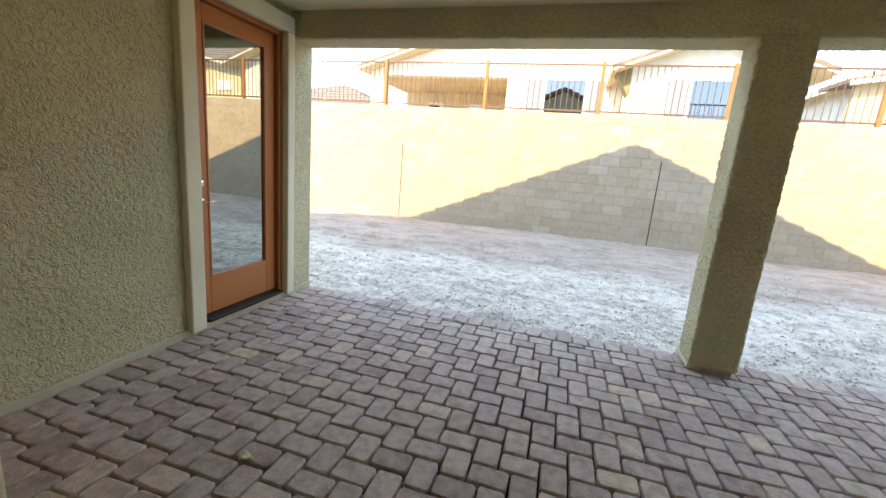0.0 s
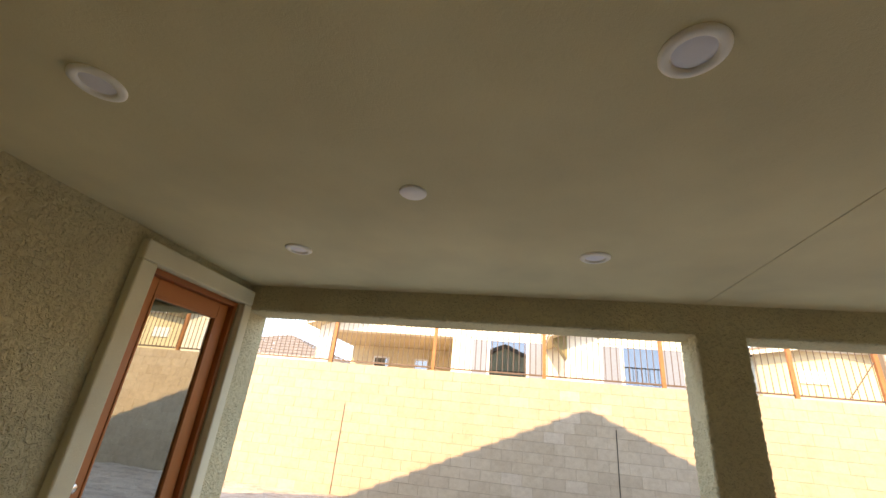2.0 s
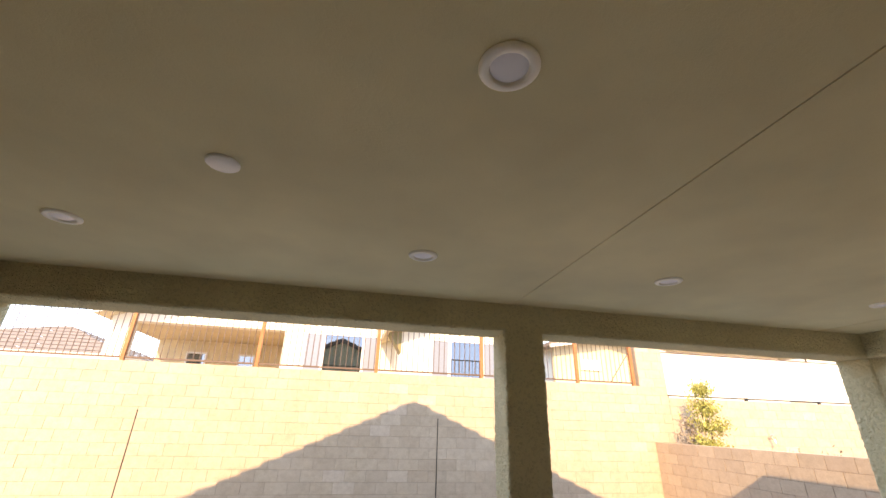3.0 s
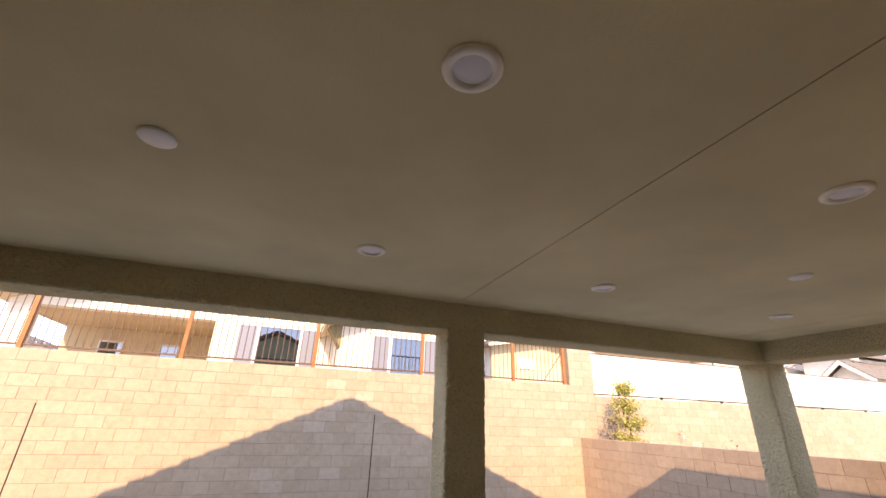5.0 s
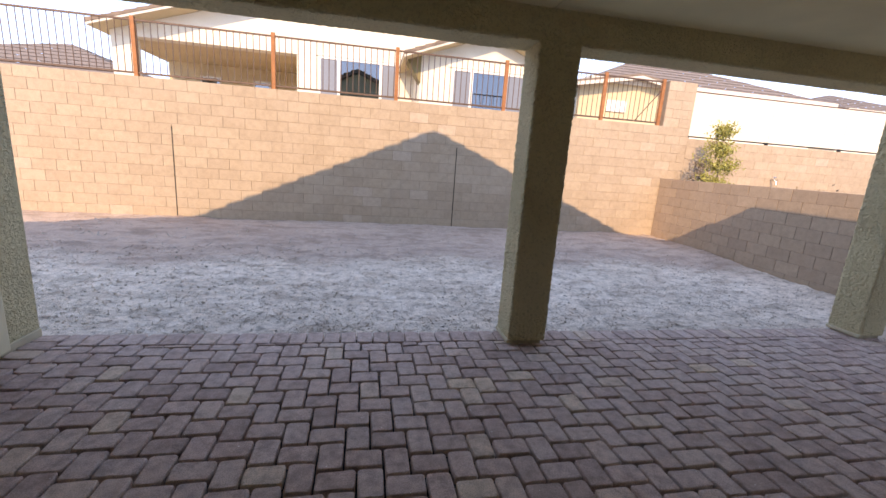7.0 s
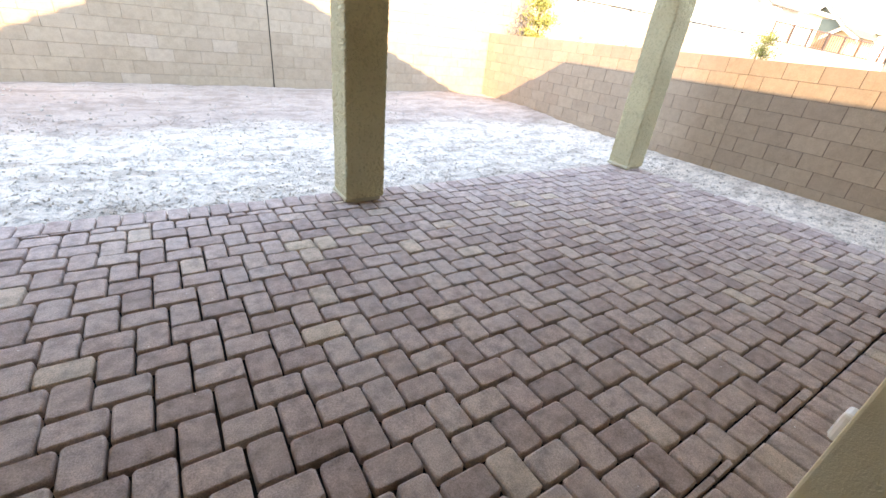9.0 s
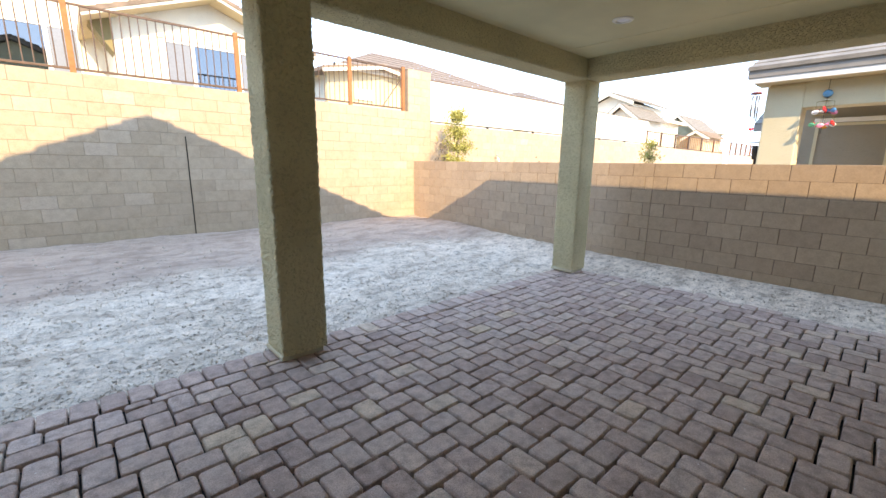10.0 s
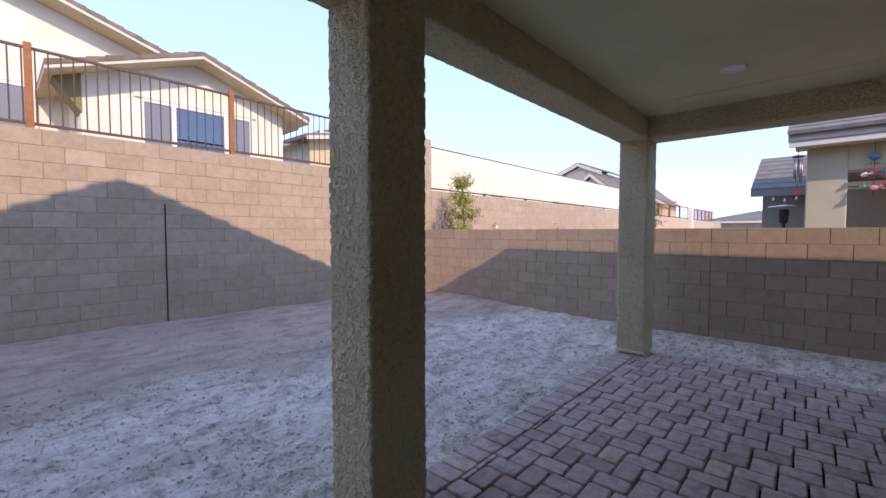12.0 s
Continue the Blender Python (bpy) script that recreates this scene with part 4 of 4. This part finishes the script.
def build_neighbour():
    h = base("neighbour_house", (0, 0, 0), "olive-grey neighbouring house with a covered patio beyond the side wall", "house")
    part("patio_pier", box_bm((8.5, 2.08, 0, 8.93, 2.53, 2.78), bevel=0.015), PIERCOAT, h)
    parts("wall", ((11.2, -8, 0, 11.4, 2.5, 2.9), (11.4, 2.3, 0, 14, 2.5, 2.9)), GREYWALL, h)
    part("patio_header", box_bm((8.52, -8, 2.45, 8.91, 2.08, 2.78)), PIERCOAT, h)
    part("patio_ceiling", box_bm((8.52, -8, 2.78, 11.2, 2.5, 2.808)), SHADE, h)
    # roof rising to the east in tile courses
    for i in range(16):
        x = 8.17 + i * 0.3
        z = 3.0 + i * 0.11
        bm = bmesh.new()
        prism(bm, [(x, -8.5, z + 0.05), (x + 0.36, -8.5, z + 0.132 + 0.03), (x + 0.36, -8.5, z + 0.10), (x, -8.5, z - 0.005)], (0, 11.25 + 0.005 * (i % 2), 0))
        part("tile_course", bm, ROOF_G, h)
    part("fascia", box_bm((8.20, -8.5, 2.89, 8.24, 2.74, 3.005), bevel=0.004), FASCIA_G, h)
    part("fascia_strip", box_bm((8.215, -8.5, 2.81, 8.25, 2.73, 2.888), bevel=0.004), VINYL, h, "white lower board under the fascia")
    bm = bmesh.new()
    prism(bm, [(8.24, 2.66, 2.83), (8.24, 2.66, 3.0), (12.9, 2.66, 4.7), (12.9, 2.66, 4.53)], (0, 0.05, 0))
    part("fascia", bm, FASCIA_G, h)
    part("soffit", box_bm((8.24, -8.4, 2.81, 8.74, 2.66, 2.83)), SHADE, h)
    # window with a white roller blind
    w = part("window", box_bm((11.14, 1.15, 0.95, 11.2, 2.2, 1.0), (11.12, 1.15, 2.36, 11.2, 2.2, 2.41), (11.12, 1.15, 1.0, 11.2, 1.2, 2.36), (11.12, 2.15, 1.0, 11.2, 2.2, 2.36)), PIERCOAT, h)
    part("blind", box_bm((11.14, 1.2, 1.0, 11.16, 2.15, 2.36)), GREYWALL, w, "grey roller blind drawn down")
    part("blind_rail", box_bm((11.10, 1.12, 2.42, 11.2, 2.23, 2.50), bevel=0.01), VINYL, w, "white header bar")
    # lower wing behind, with its own tile roof
    parts("wing_wall", ((13.9, 2.6, 0, 14.1, 3.45, 2.6), (14.1, -6, 0, 20, 3.45, 2.6)), GREYWALL, h)
    for i in range(7):
        x, z = 13.4 + i * 0.35, 2.62 + i * 0.155
        bm = bmesh.new()
        prism(bm, [(x, -6, z + 0.05), (x + 0.42, -6, z + 0.186 + 0.03), (x + 0.42, -6, z + 0.14), (x, -6, z)], (0, 9.66 + 0.005 * (i % 2), 0))
        part("tile_course", bm, ROOF_G, h)
    part("fascia", box_bm((13.38, -6, 2.46, 13.42, 3.66, 2.63)), FASCIA_G, h)

    # string of bulbs under the wing's eave
    s = base("string_lights", (13.5, 3.2, 2.44), "string of small clear bulbs under the neighbour's eave", "string lights")
    for i in range(9):
        y = -0.22 * i
        bm = bmesh.new()
        lathe(bm, [(0.0, 0.0), (0.014, 0.0), (0.014, -0.03), (0.028, -0.06), (0.02, -0.09), (0.0, -0.1)], 10)
        bm.transform(pose(-0.08, y, -0.05 * math.sin(i * 1.57)))
        part("bulb", bm, LENS, s, smooth=True)
    bm = bmesh.new()
    for i in range(8):
        tube(bm, (-0.08, -0.22 * i, -0.05 * math.sin(i * 1.57)), (-0.08, -0.22 * (i + 1), -0.05 * math.sin((i + 1) * 1.57)), 0.005, None, 5)
    part("wire", bm, DARKMETAL, s)

    # patio heater
    p = base("patio_heater", (10.0, 2.84, 0), "dark mushroom-shaped patio heater in the neighbouring yard", "heater")
    bm = bmesh.new()
    lathe(bm, [(0.0, 0.72), (0.2, 0.72), (0.22, 0.05), (0.22, 0.0), (0.0, 0.0)], 20)
    part("tank_housing", bm, DARKMETAL, p, smooth=True)
    bm = bmesh.new()
    tube(bm, (0, 0, 0.7), (0, 0, 1.72), 0.03, None, 12)
    part("pole", bm, DARKMETAL, p)
    bm = bmesh.new()
    lathe(bm, [(0.0, 1.72), (0.06, 1.72), (0.08, 1.9), (0.075, 1.97), (0.0, 1.97)], 18)
    part("burner", bm, DARKMETAL, p, smooth=True)
    bm = bmesh.new()
    lathe(bm, [(0.0, 2.06), (0.05, 2.055), (0.22, 2.03), (0.23, 2.015), (0.06, 2.035), (0.0, 2.04)], 24)
    part("reflector", bm, CHROME, p, smooth=True)

    # wind chime at the eave's corner
    c = base("wind_chime", (8.30, 2.62, 2.81), "silver tube wind chime with a red heart hanging from the eave", "wind chime")
    red = plain("red_glass", (0.6, 0.03, 0.03), 0.25, 0, 0.1, 9, 0)
    bm = bmesh.new()
    tube(bm, (0, 0, 0), (0, 0, -0.12), 0.003, None, 5)
    tube(bm, (0, 0, -0.12), (0, 0, -0.62), 0.002, None, 5)
    part("cord", bm, DARKMETAL, c)
    bm = bmesh.new()
    lathe(bm, [(0.0, -0.11), (0.06, -0.115), (0.075, -0.13), (0.07, -0.145), (0.0, -0.14)], 18)
    part("top_disc", bm, plain("maroon_wood", (0.16, 0.03, 0.03), 0.5), c, smooth=True)
    for i in range(5):
        a = 2 * math.pi * i / 5
        bm = bmesh.new()
        tube(bm, (0.045 * math.cos(a), 0.045 * math.sin(a), -0.17), (0.045 * math.cos(a), 0.045 * math.sin(a), -0.42 - 0.03 * i), 0.011, None, 10)
        part("tube", bm, STEEL, c, smooth=True)
    bm = bmesh.new()
    out = []
    for k in range(24):
        t = 2 * math.pi * k / 24
        out.append((0.0, 0.0022 * 16 * math.sin(t) ** 3, -0.66 + 0.0022 * (13 * math.cos(t) - 5 * math.cos(2 * t) - 2 * math.cos(3 * t) - math.cos(4 * t))))
    prism(bm, out, (0.012, 0, 0))
    part("heart", bm, red, c, "red glass heart")

    # hot-air-balloon style mobile in many colours
    m = base("hanging_mobile", (8.5, 1.82, 2.81), "colourful spinning mobile with glass ornaments hanging from the eave", "mobile")
    cols = {"blue": (0.05, 0.28, 0.5), "red": (0.6, 0.04, 0.05), "pink": (0.7, 0.2, 0.3), "green": (0.06, 0.4, 0.2), "white": (0.75, 0.75, 0.75), "orange": (0.7, 0.25, 0.03)}
    gm = {k: plain(k + "_glass", v, 0.2, 0, 0.15, 12, 0) for k, v in cols.items()}
    bm = bmesh.new()
    tube(bm, (0, 0, 0), (0, 0, -0.75), 0.003, None, 5)
    part("cord", bm, DARKMETAL, m)
    bm = bmesh.new()
    lathe(bm, [(0.0, -0.14), (0.035, -0.15), (0.056, -0.18), (0.056, -0.205), (0.04, -0.235), (0.0, -0.25)], 18)
    part("globe", bm, gm["blue"], m, "blue glass globe", True)
    rng = random.Random(5)
    for tier, (z, r, n) in enumerate(((-0.31, 0.11, 6), (-0.50, 0.125, 6))):
        for i in range(n):
            a = 2 * math.pi * i / n + tier
            x, y = r * math.cos(a), r * math.sin(a)
            bm = bmesh.new()
            tube(bm, (0, 0, z + 0.02), (x, y, z), 0.004, None, 5)
            tube(bm, (x, y, z), (x, y, z - 0.10), 0.002, None, 4)
            part("arm", bm, BRASS, m)
            bm = bmesh.new()
            bmesh.ops.create_icosphere(bm, subdivisions=2, radius=0.034)
            # a little glass fish: body and tail fin
            tail = bmesh.ops.create_cone(bm, segments=8, radius1=0.03, radius2=0.004, depth=0.04, cap_ends=True)["verts"]
            bmesh.ops.transform(bm, matrix=pose(-0.05, 0, 0, 0, 90, 0), verts=tail)
            bm.transform(pose(x, y, z - 0.10 - 0.02 * (i % 3), 0, 12 * (i % 3) - 12, 57 * i) @ Matrix.Diagonal((1.35, 0.55, 0.95, 1)))
            part("ornament", bm, gm[("red", "pink", "white", "red", "blue", "pink", "red", "green", "pink", "red", "white", "orange")[tier * 6 + i]], m)


# ---------------- planting ----------------
def young_tree(name, at, height, spread, leaf, count, label, seed):
    rng = random.Random(seed)
    t = base(name, at, label, "tree")
    bm = bmesh.new()
    p = Vector((0, 0, 0))
    tips = []
    r = 0.022 * height / 2
    steps = 6
    for i in range(steps):
        q = p + Vector((rng.uniform(-0.05, 0.05), rng.uniform(-0.05, 0.05), height / steps))
        tube(bm, p, q, r * (1 - i / steps) + 0.004, r * (1 - (i + 1) / steps) + 0.004, 7)
        tips.append((p.lerp(q, 0.5), 0.05))
        if i >= 1:
            for k in range(5):
                a = rng.uniform(0, 2 * math.pi)
                l = spread * (1.15 - 0.75 * i / steps) * rng.uniform(0.5, 1.05)
                e = q + Vector((l * math.cos(a), l * math.sin(a), l * rng.uniform(0.3, 0.9)))
                tube(bm, q, e, 0.008, 0.003, 5)
                for s in (0.4, 0.6, 0.8, 1.0):
                    tips.append((q.lerp(e, s), 0.09))
        p = q
    part("trunk", bm, BARK, t)
    verts, faces = [], []
    for _ in range(count):
        c, sp = rng.choice(tips)
        c = c + Vector((rng.gauss(0, sp), rng.gauss(0, sp), rng.gauss(0, sp * 0.9)))
        s = rng.uniform(0.018, 0.042)
        m = Euler((rng.uniform(0, 6.3), rng.uniform(0, 6.3), rng.uniform(0, 6.3))).to_matrix()
        i = len(verts)
        for v in ((-s, 0, 0), (0, -0.4 * s, 0.1 * s), (s, 0, 0), (0, 0.4 * s, 0.1 * s)):
            verts.append(tuple(c + m @ Vector(v)))
        faces += [(i, i + 1, i + 2), (i, i + 2, i + 3)]
    me = bpy.data.meshes.new("crown")
    me.from_pydata(verts, [], faces)
    me.materials.append(leaf)
    o = new("crown", me)
    o.parent = t
    return t


def build_planting():
    young_tree("young_tree", (7.62, 8.55, 0.3), 2.35, 0.42, LEAF, 5200, "young yellow-green tree behind the side wall", 11)
    young_tree("dry_shrub", (7.45, 9.0, 0.5), 1.45, 0.26, DRYLEAF, 1600, "half-dead grey-brown shrub beside the young tree", 12)
    young_tree("young_tree", (12.6, 5.75, 0.1), 2.0, 0.30, LEAF, 2400, "small yellow-green tree in the neighbouring yard", 13)
    for i, (x, y, hgt) in enumerate(((7.9, 6.97, 1.40), (7.9, 6.3, 1.46), (7.9, 5.6, 1.38))):
        young_tree("dry_weed", (x, y, 0.1), hgt, 0.14, DRYLEAF, 160, "dry grey weed just topping the side wall", 30 + i)
    tap = base("garden_tap", (10.2, 9.44, 1.75), "small metal hose tap on the far block wall", "tap")
    bm = bmesh.new()
    tube(bm, (0, 0.06, 0), (0, -0.1, 0), 0.02, None, 10)
    tube(bm, (0, -0.08, 0), (0, -0.11, -0.09), 0.016, None, 10)
    part("spout", bm, CHROME, tap)
    bm = bmesh.new()
    tube(bm, (0, -0.04, 0), (0, -0.04, 0.08), 0.01, None, 8)
    tube(bm, (-0.05, -0.04, 0.085), (0.05, -0.04, 0.085), 0.012, None, 8)
    part("handle", bm, CHROME, tap)


def build_pebbles():
    """Small stones and clods lying on the dirt."""
    rng = random.Random(21)
    verts, faces = [], []
    for _ in range(8000):
        x, y = rng.uniform(-6, 6.95), rng.uniform(4.32, 9.4)
        if rng.random() < 0.15:
            x, y = rng.uniform(6.3, 6.95), rng.uniform(0.3, 4.6)
        s = 0.005 + 0.020 * rng.random() ** 5
        z = yard_z(x, y)
        p = Vector((x, y, 0))
        if y > 4.25:
            z += 0.030 * noise.noise(p * 0.8) + 0.022 * noise.noise(p * 2.6) + 0.018 * noise.noise(p * 6.1)
        i = len(verts)
        for v in ((1, 0, 0), (-1, 0, 0), (0, 1, 0), (0, -1, 0), (0, 0, 0.8), (0, 0, -0.6)):
            k = rng.uniform(0.6, 1.1) * s
            verts.append((x + v[0] * k, y + v[1] * k, z + v[2] * k + s * 0.15))
        for f in ((0, 2, 4), (2, 1, 4), (1, 3, 4), (3, 0, 4), (2, 0, 5), (1, 2, 5), (3, 1, 5), (0, 3, 5)):
            faces.append(tuple(i + q for q in f))
    me = bpy.data.meshes.new("pebbles")
    me.from_pydata(verts, [], faces)
    me.materials.append(STONE)
    tagged(new("pebbles", me), "scattered small stones and clods on the dirt", "stones", kind="stuff")
    # crumbled crust, thick by the paving and thinning out towards the raked soil
    verts, faces = [], []
    while len(faces) < 8 * 26000:
        x, y = rng.uniform(-5, 6.95), 4.3 + 3.0 * rng.random() ** 1.4
        if rng.random() < 0.16:
            x, y = rng.uniform(6.06, 6.95), rng.uniform(0.3, 4.6)
        p = Vector((x, y, 0))
        if noise.noise(p * 1.7) + 0.6 * noise.noise(p * 5.3) < rng.uniform(-0.5, 0.25):
            continue
        z = yard_z(x, y)
        if y > 4.25:
            z += 0.030 * noise.noise(p * 0.8) + 0.022 * noise.noise(p * 2.6) + 0.018 * noise.noise(p * 6.1) + 0.016 * noise.noise(p * 13)
        s = 0.005 + 0.011 * rng.random() ** 2
        a, flat = rng.uniform(0, 6.28), rng.uniform(0.35, 0.8)
        ca, sa = s * math.cos(a), s * math.sin(a)
        i = len(verts)
        for u, w, h in ((1, 0, 0), (-1, 0, 0), (0, 1, 0), (0, -1, 0), (0, 0, 1), (0, 0, -0.8)):
            k = rng.uniform(0.6, 1.2)
            verts.append((x + k * (u * ca - w * sa), y + k * (u * sa + w * ca), z + h * k * s * flat + 0.2 * s))
        for f in ((0, 2, 4), (2, 1, 4), (1, 3, 4), (3, 0, 4), (2, 0, 5), (1, 2, 5), (3, 1, 5), (0, 3, 5)):
            faces.append(tuple(i + q for q in f))
    me = bpy.data.meshes.new("soil_crumbs")
    me.from_pydata(verts, [], faces)
    me.materials.append(DIRT)
    tagged(new("soil_crumbs", me), "pale crumbled crust of dried soil on the yard", "soil", kind="stuff")


def build_leaf():
    """A curled dry leaf lying on the pavers."""
    o = base("dry_leaf", (-1.21, 1.64, 0.004), "small crumpled pale dry leaf lying on the pavers", "leaf")
    verts, faces = [], []
    n, m = 9, 5
    for layer in (0, 1):
        for i in range(n):
            t = i / (n - 1)
            half = 0.022 * math.sin(math.pi * min(1, t * 0.96 + 0.03)) + 0.001
            for j in range(m):
                s = j / (m - 1) * 2 - 1
                z = 0.014 * s * s + 0.026 * math.sin(t * 4.2) * (0.6 + 0.4 * s) + 0.004 * math.sin(9 * t + 5 * s) + 0.006
                verts.append((0.075 * (t - 0.5), half * s * (1 - 0.25 * abs(s)), z + 0.0012 * layer))
    for layer in (0, 1):
        q = layer * n * m
        for i in range(n - 1):
            for j in range(m - 1):
                k = q + i * m + j
                f = (k, k + 1, k + m + 1, k + m)
                faces.append(f if layer == 0 else f[::-1])
    me = bpy.data.meshes.new("blade")
    me.from_pydata(verts, [], faces)
    me.materials.append(plain("pale_leaf", (0.82, 0.74, 0.56), 0.8, 0, 0.3, 60, 0.2))
    c = new("blade", me)
    c.parent = o
    c.rotation_euler = (0, 0, 0.7)
    bm = bmesh.new()
    tube(bm, (0.02, 0.02, 0.004), (0.055, 0.06, 0.012), 0.0016, 0.001, 6)
    part("stalk", bm, DRYLEAF, o)


def build_flecks():
    """Pale crumbs of plaster lying on the pavers."""
    rng = random.Random(77)
    verts, faces = [], []
    for _ in range(170):
        x, y = rng.uniform(-2.5, 6.0), rng.uniform(0.5, 4.2)
        s = rng.uniform(0.002, 0.0055)
        i = len(verts)
        for v in ((1, 0, 0), (-1, 0, 0), (0, 1, 0), (0, -1, 0), (0, 0, 0.7), (0, 0, -0.5)):
            k = rng.uniform(0.6, 1.2) * s
            verts.append((x + v[0] * k, y + v[1] * k, v[2] * k + 0.004))
        for f in ((0, 2, 4), (2, 1, 4), (1, 3, 4), (3, 0, 4), (2, 0, 5), (1, 2, 5), (3, 1, 5), (0, 3, 5)):
            faces.append(tuple(i + q for q in f))
    me = bpy.data.meshes.new("plaster_crumbs")
    me.from_pydata(verts, [], faces)
    me.materials.append(PLASTIC)
    tagged(new("plaster_crumbs", me), "pale crumbs of plaster strewn on the pavers", "crumbs", kind="stuff")


# ---------------- pavers ----------------
PW, PL = 0.1495, 0.2208
FX0, FX1, FY0, FY1 = X_DOOR + 0.025, 6.0, 0.456, 4.275       # outer edge of the paving
BORDER = 0.232


def paver_shape(w, l, rng):
    """Outline rings of a tumbled paver with nibbled edges: (x, y, z) lists from foot to top."""
    rings = []
    k = min(1.0, min(w, l) / 0.07)
    nibble = [(rng.uniform(-0.002, 0.001) * k, rng.uniform(0.6, 1.5)) for _ in range(12)]
    for inset, z, c in ((0.0, -0.06, 0.013), (0.0015, -0.007, 0.013), (0.009, 0.0, 0.014)):
        c = c * k
        a, b = w / 2, l / 2
        ring = [(-a + c, -b), (0, -b), (a - c, -b), (a, -b + c), (a, 0), (a, b - c), (a - c, b), (0, b), (-a + c, b), (-a, b - c), (-a, 0), (-a, -b + c)]
        out = []
        for (x, y), (nip, wear) in zip(ring, nibble):
            d = inset * k * wear - nip
            out.append((x - math.copysign(min(d, abs(x)), x) if abs(x) > 1e-6 else x, y - math.copysign(min(d, abs(y)), y) if abs(y) > 1e-6 else y, z))
        rings.append(out)
    return rings


def paver_mesh(w, l, rng):
    bm = bmesh.new()
    rings = [[bm.verts.new(p) for p in r] for r in paver_shape(w, l, rng)]
    for p, q in zip(rings, rings[1:]):
        for i in range(12):
            bm.faces.new((p[i], p[(i + 1) % 12], q[(i + 1) % 12], q[i]))
    bm.faces.new(rings[-1])
    me = mesh_of("paver", bm, PAVER)
    for f in me.polygons:
        f.use_smooth = len(f.vertices) == 4
    return me


def build_pavers():
    rng = random.Random(8)
    patio = base("patio_paving", kind="structure", label="herringbone paving of tumbled brown and charcoal concrete pavers", category="paving")
    part("sand_bed", box_bm((FX0 - 0.02, FY0 - 0.02, -0.14, FX1 + 0.02, FY1, -0.045)), SANDBED, patio)
    part("sill_slab", box_bm((-0.67, 0.25, -0.1, 1.45, FY0 - 0.005, -0.014)), SCREED, patio)
    gap = 0.009
    rects = []
    ix0, ix1, iy0, iy1 = FX0 + BORDER, FX1, FY0 + BORDER, FY1 - BORDER
    # soldier courses on four sides
    n = round((ix1 - ix0) / PW)
    for i in range(n):
        a, b = ix0 + (ix1 - ix0) * i / n, ix0 + (ix1 - ix0) * (i + 1) / n
        rects.append((a, FY0, b, iy0, 0))
        rects.append((a, iy1, b, FY1, 0))
    n = round((FY1 - FY0) / PW)
    for i in range(n):
        a, b = FY0 + (FY1 - FY0) * i / n, FY0 + (FY1 - FY0) * (i + 1) / n
        rects.append((FX0, a, ix0, b, 0))
    # herringbone field
    ax, ay, lean = 0.7746, 1.2255, radians(0.70)
    cl, sl = math.cos(lean), math.sin(lean)
    for i in range(-60, 60):
        for j in range(-30, 30):
            x, y = i * PW + j * (PW - PL), i * PW + j * (PW + PL)
            for w, l, x, y in ((PW, PL, x, y), (PL, PW, x, y - PW)):
                mx, my = ax + cl * (x + w / 2) - sl * (y + l / 2), ay + sl * (x + w / 2) + cl * (y + l / 2)
                if mx > ix1:
                    continue
                c = (max(mx - w / 2, ix0), max(my - l / 2, iy0), mx + w / 2, min(my + l / 2, iy1))
                if c[2] - c[0] > 0.02 and c[3] - c[1] > 0.02:
                    rects.append((*c, 0.70))
    cache, verts, faces, count = {}, [], [], 0
    # the stretch beside the camera's way gets single pavers
    rects.sort(key=lambda r: (r[0] - 1.6) ** 2 * 0.8 + (r[1] - 1.5) ** 2)
    for r in rects:
        w, l = r[2] - r[0], r[3] - r[1]
        cx, cy = (r[0] + r[2]) / 2, (r[1] + r[3]) / 2
        turn = 0
        if w > l:
            w, l, turn = l, w, 90
        w, l = round(w - gap, 3), round(l - gap, 3)
        m = pose(cx, cy, rng.uniform(-0.004, 0.003), rng.gauss(0, 0.5), rng.gauss(0, 0.5), turn + r[4] + rng.gauss(0, 0.6))
        if count < 300:
            count += 1
            key = (w, l, rng.randrange(5))
            if key not in cache:
                cache[key] = paver_mesh(w, l, rng)
            o = new("paver", cache[key])
            o.parent, o.matrix_basis = patio, m
        else:
            i = len(verts)
            for ring in paver_shape(w, l, rng):
                verts += [tuple(m @ Vector(p)) for p in ring]
            for k in range(2):
                for q in range(12):
                    faces.append((i + 12 * k + q, i + 12 * k + (q + 1) % 12, i + 12 * k + 12 + (q + 1) % 12, i + 12 * k + 12 + q))
            faces.append(tuple(i + 24 + q for q in range(12)))
    me = bpy.data.meshes.new("outer_pavers")
    me.from_pydata(verts, [], faces)
    me.materials.append(PAVER_J)
    for f in me.polygons:
        f.use_smooth = len(f.vertices) == 4
    o = new("outer_pavers", me)
    o.parent = patio
    o["kind"] = "stuff"


build_upper_house()
build_far_houses()
build_neighbour()
build_fences()
build_door()
build_ceiling_things()
build_outlet()
build_planting()
build_pebbles()
build_leaf()
build_flecks()
build_walls()
build_pavers()
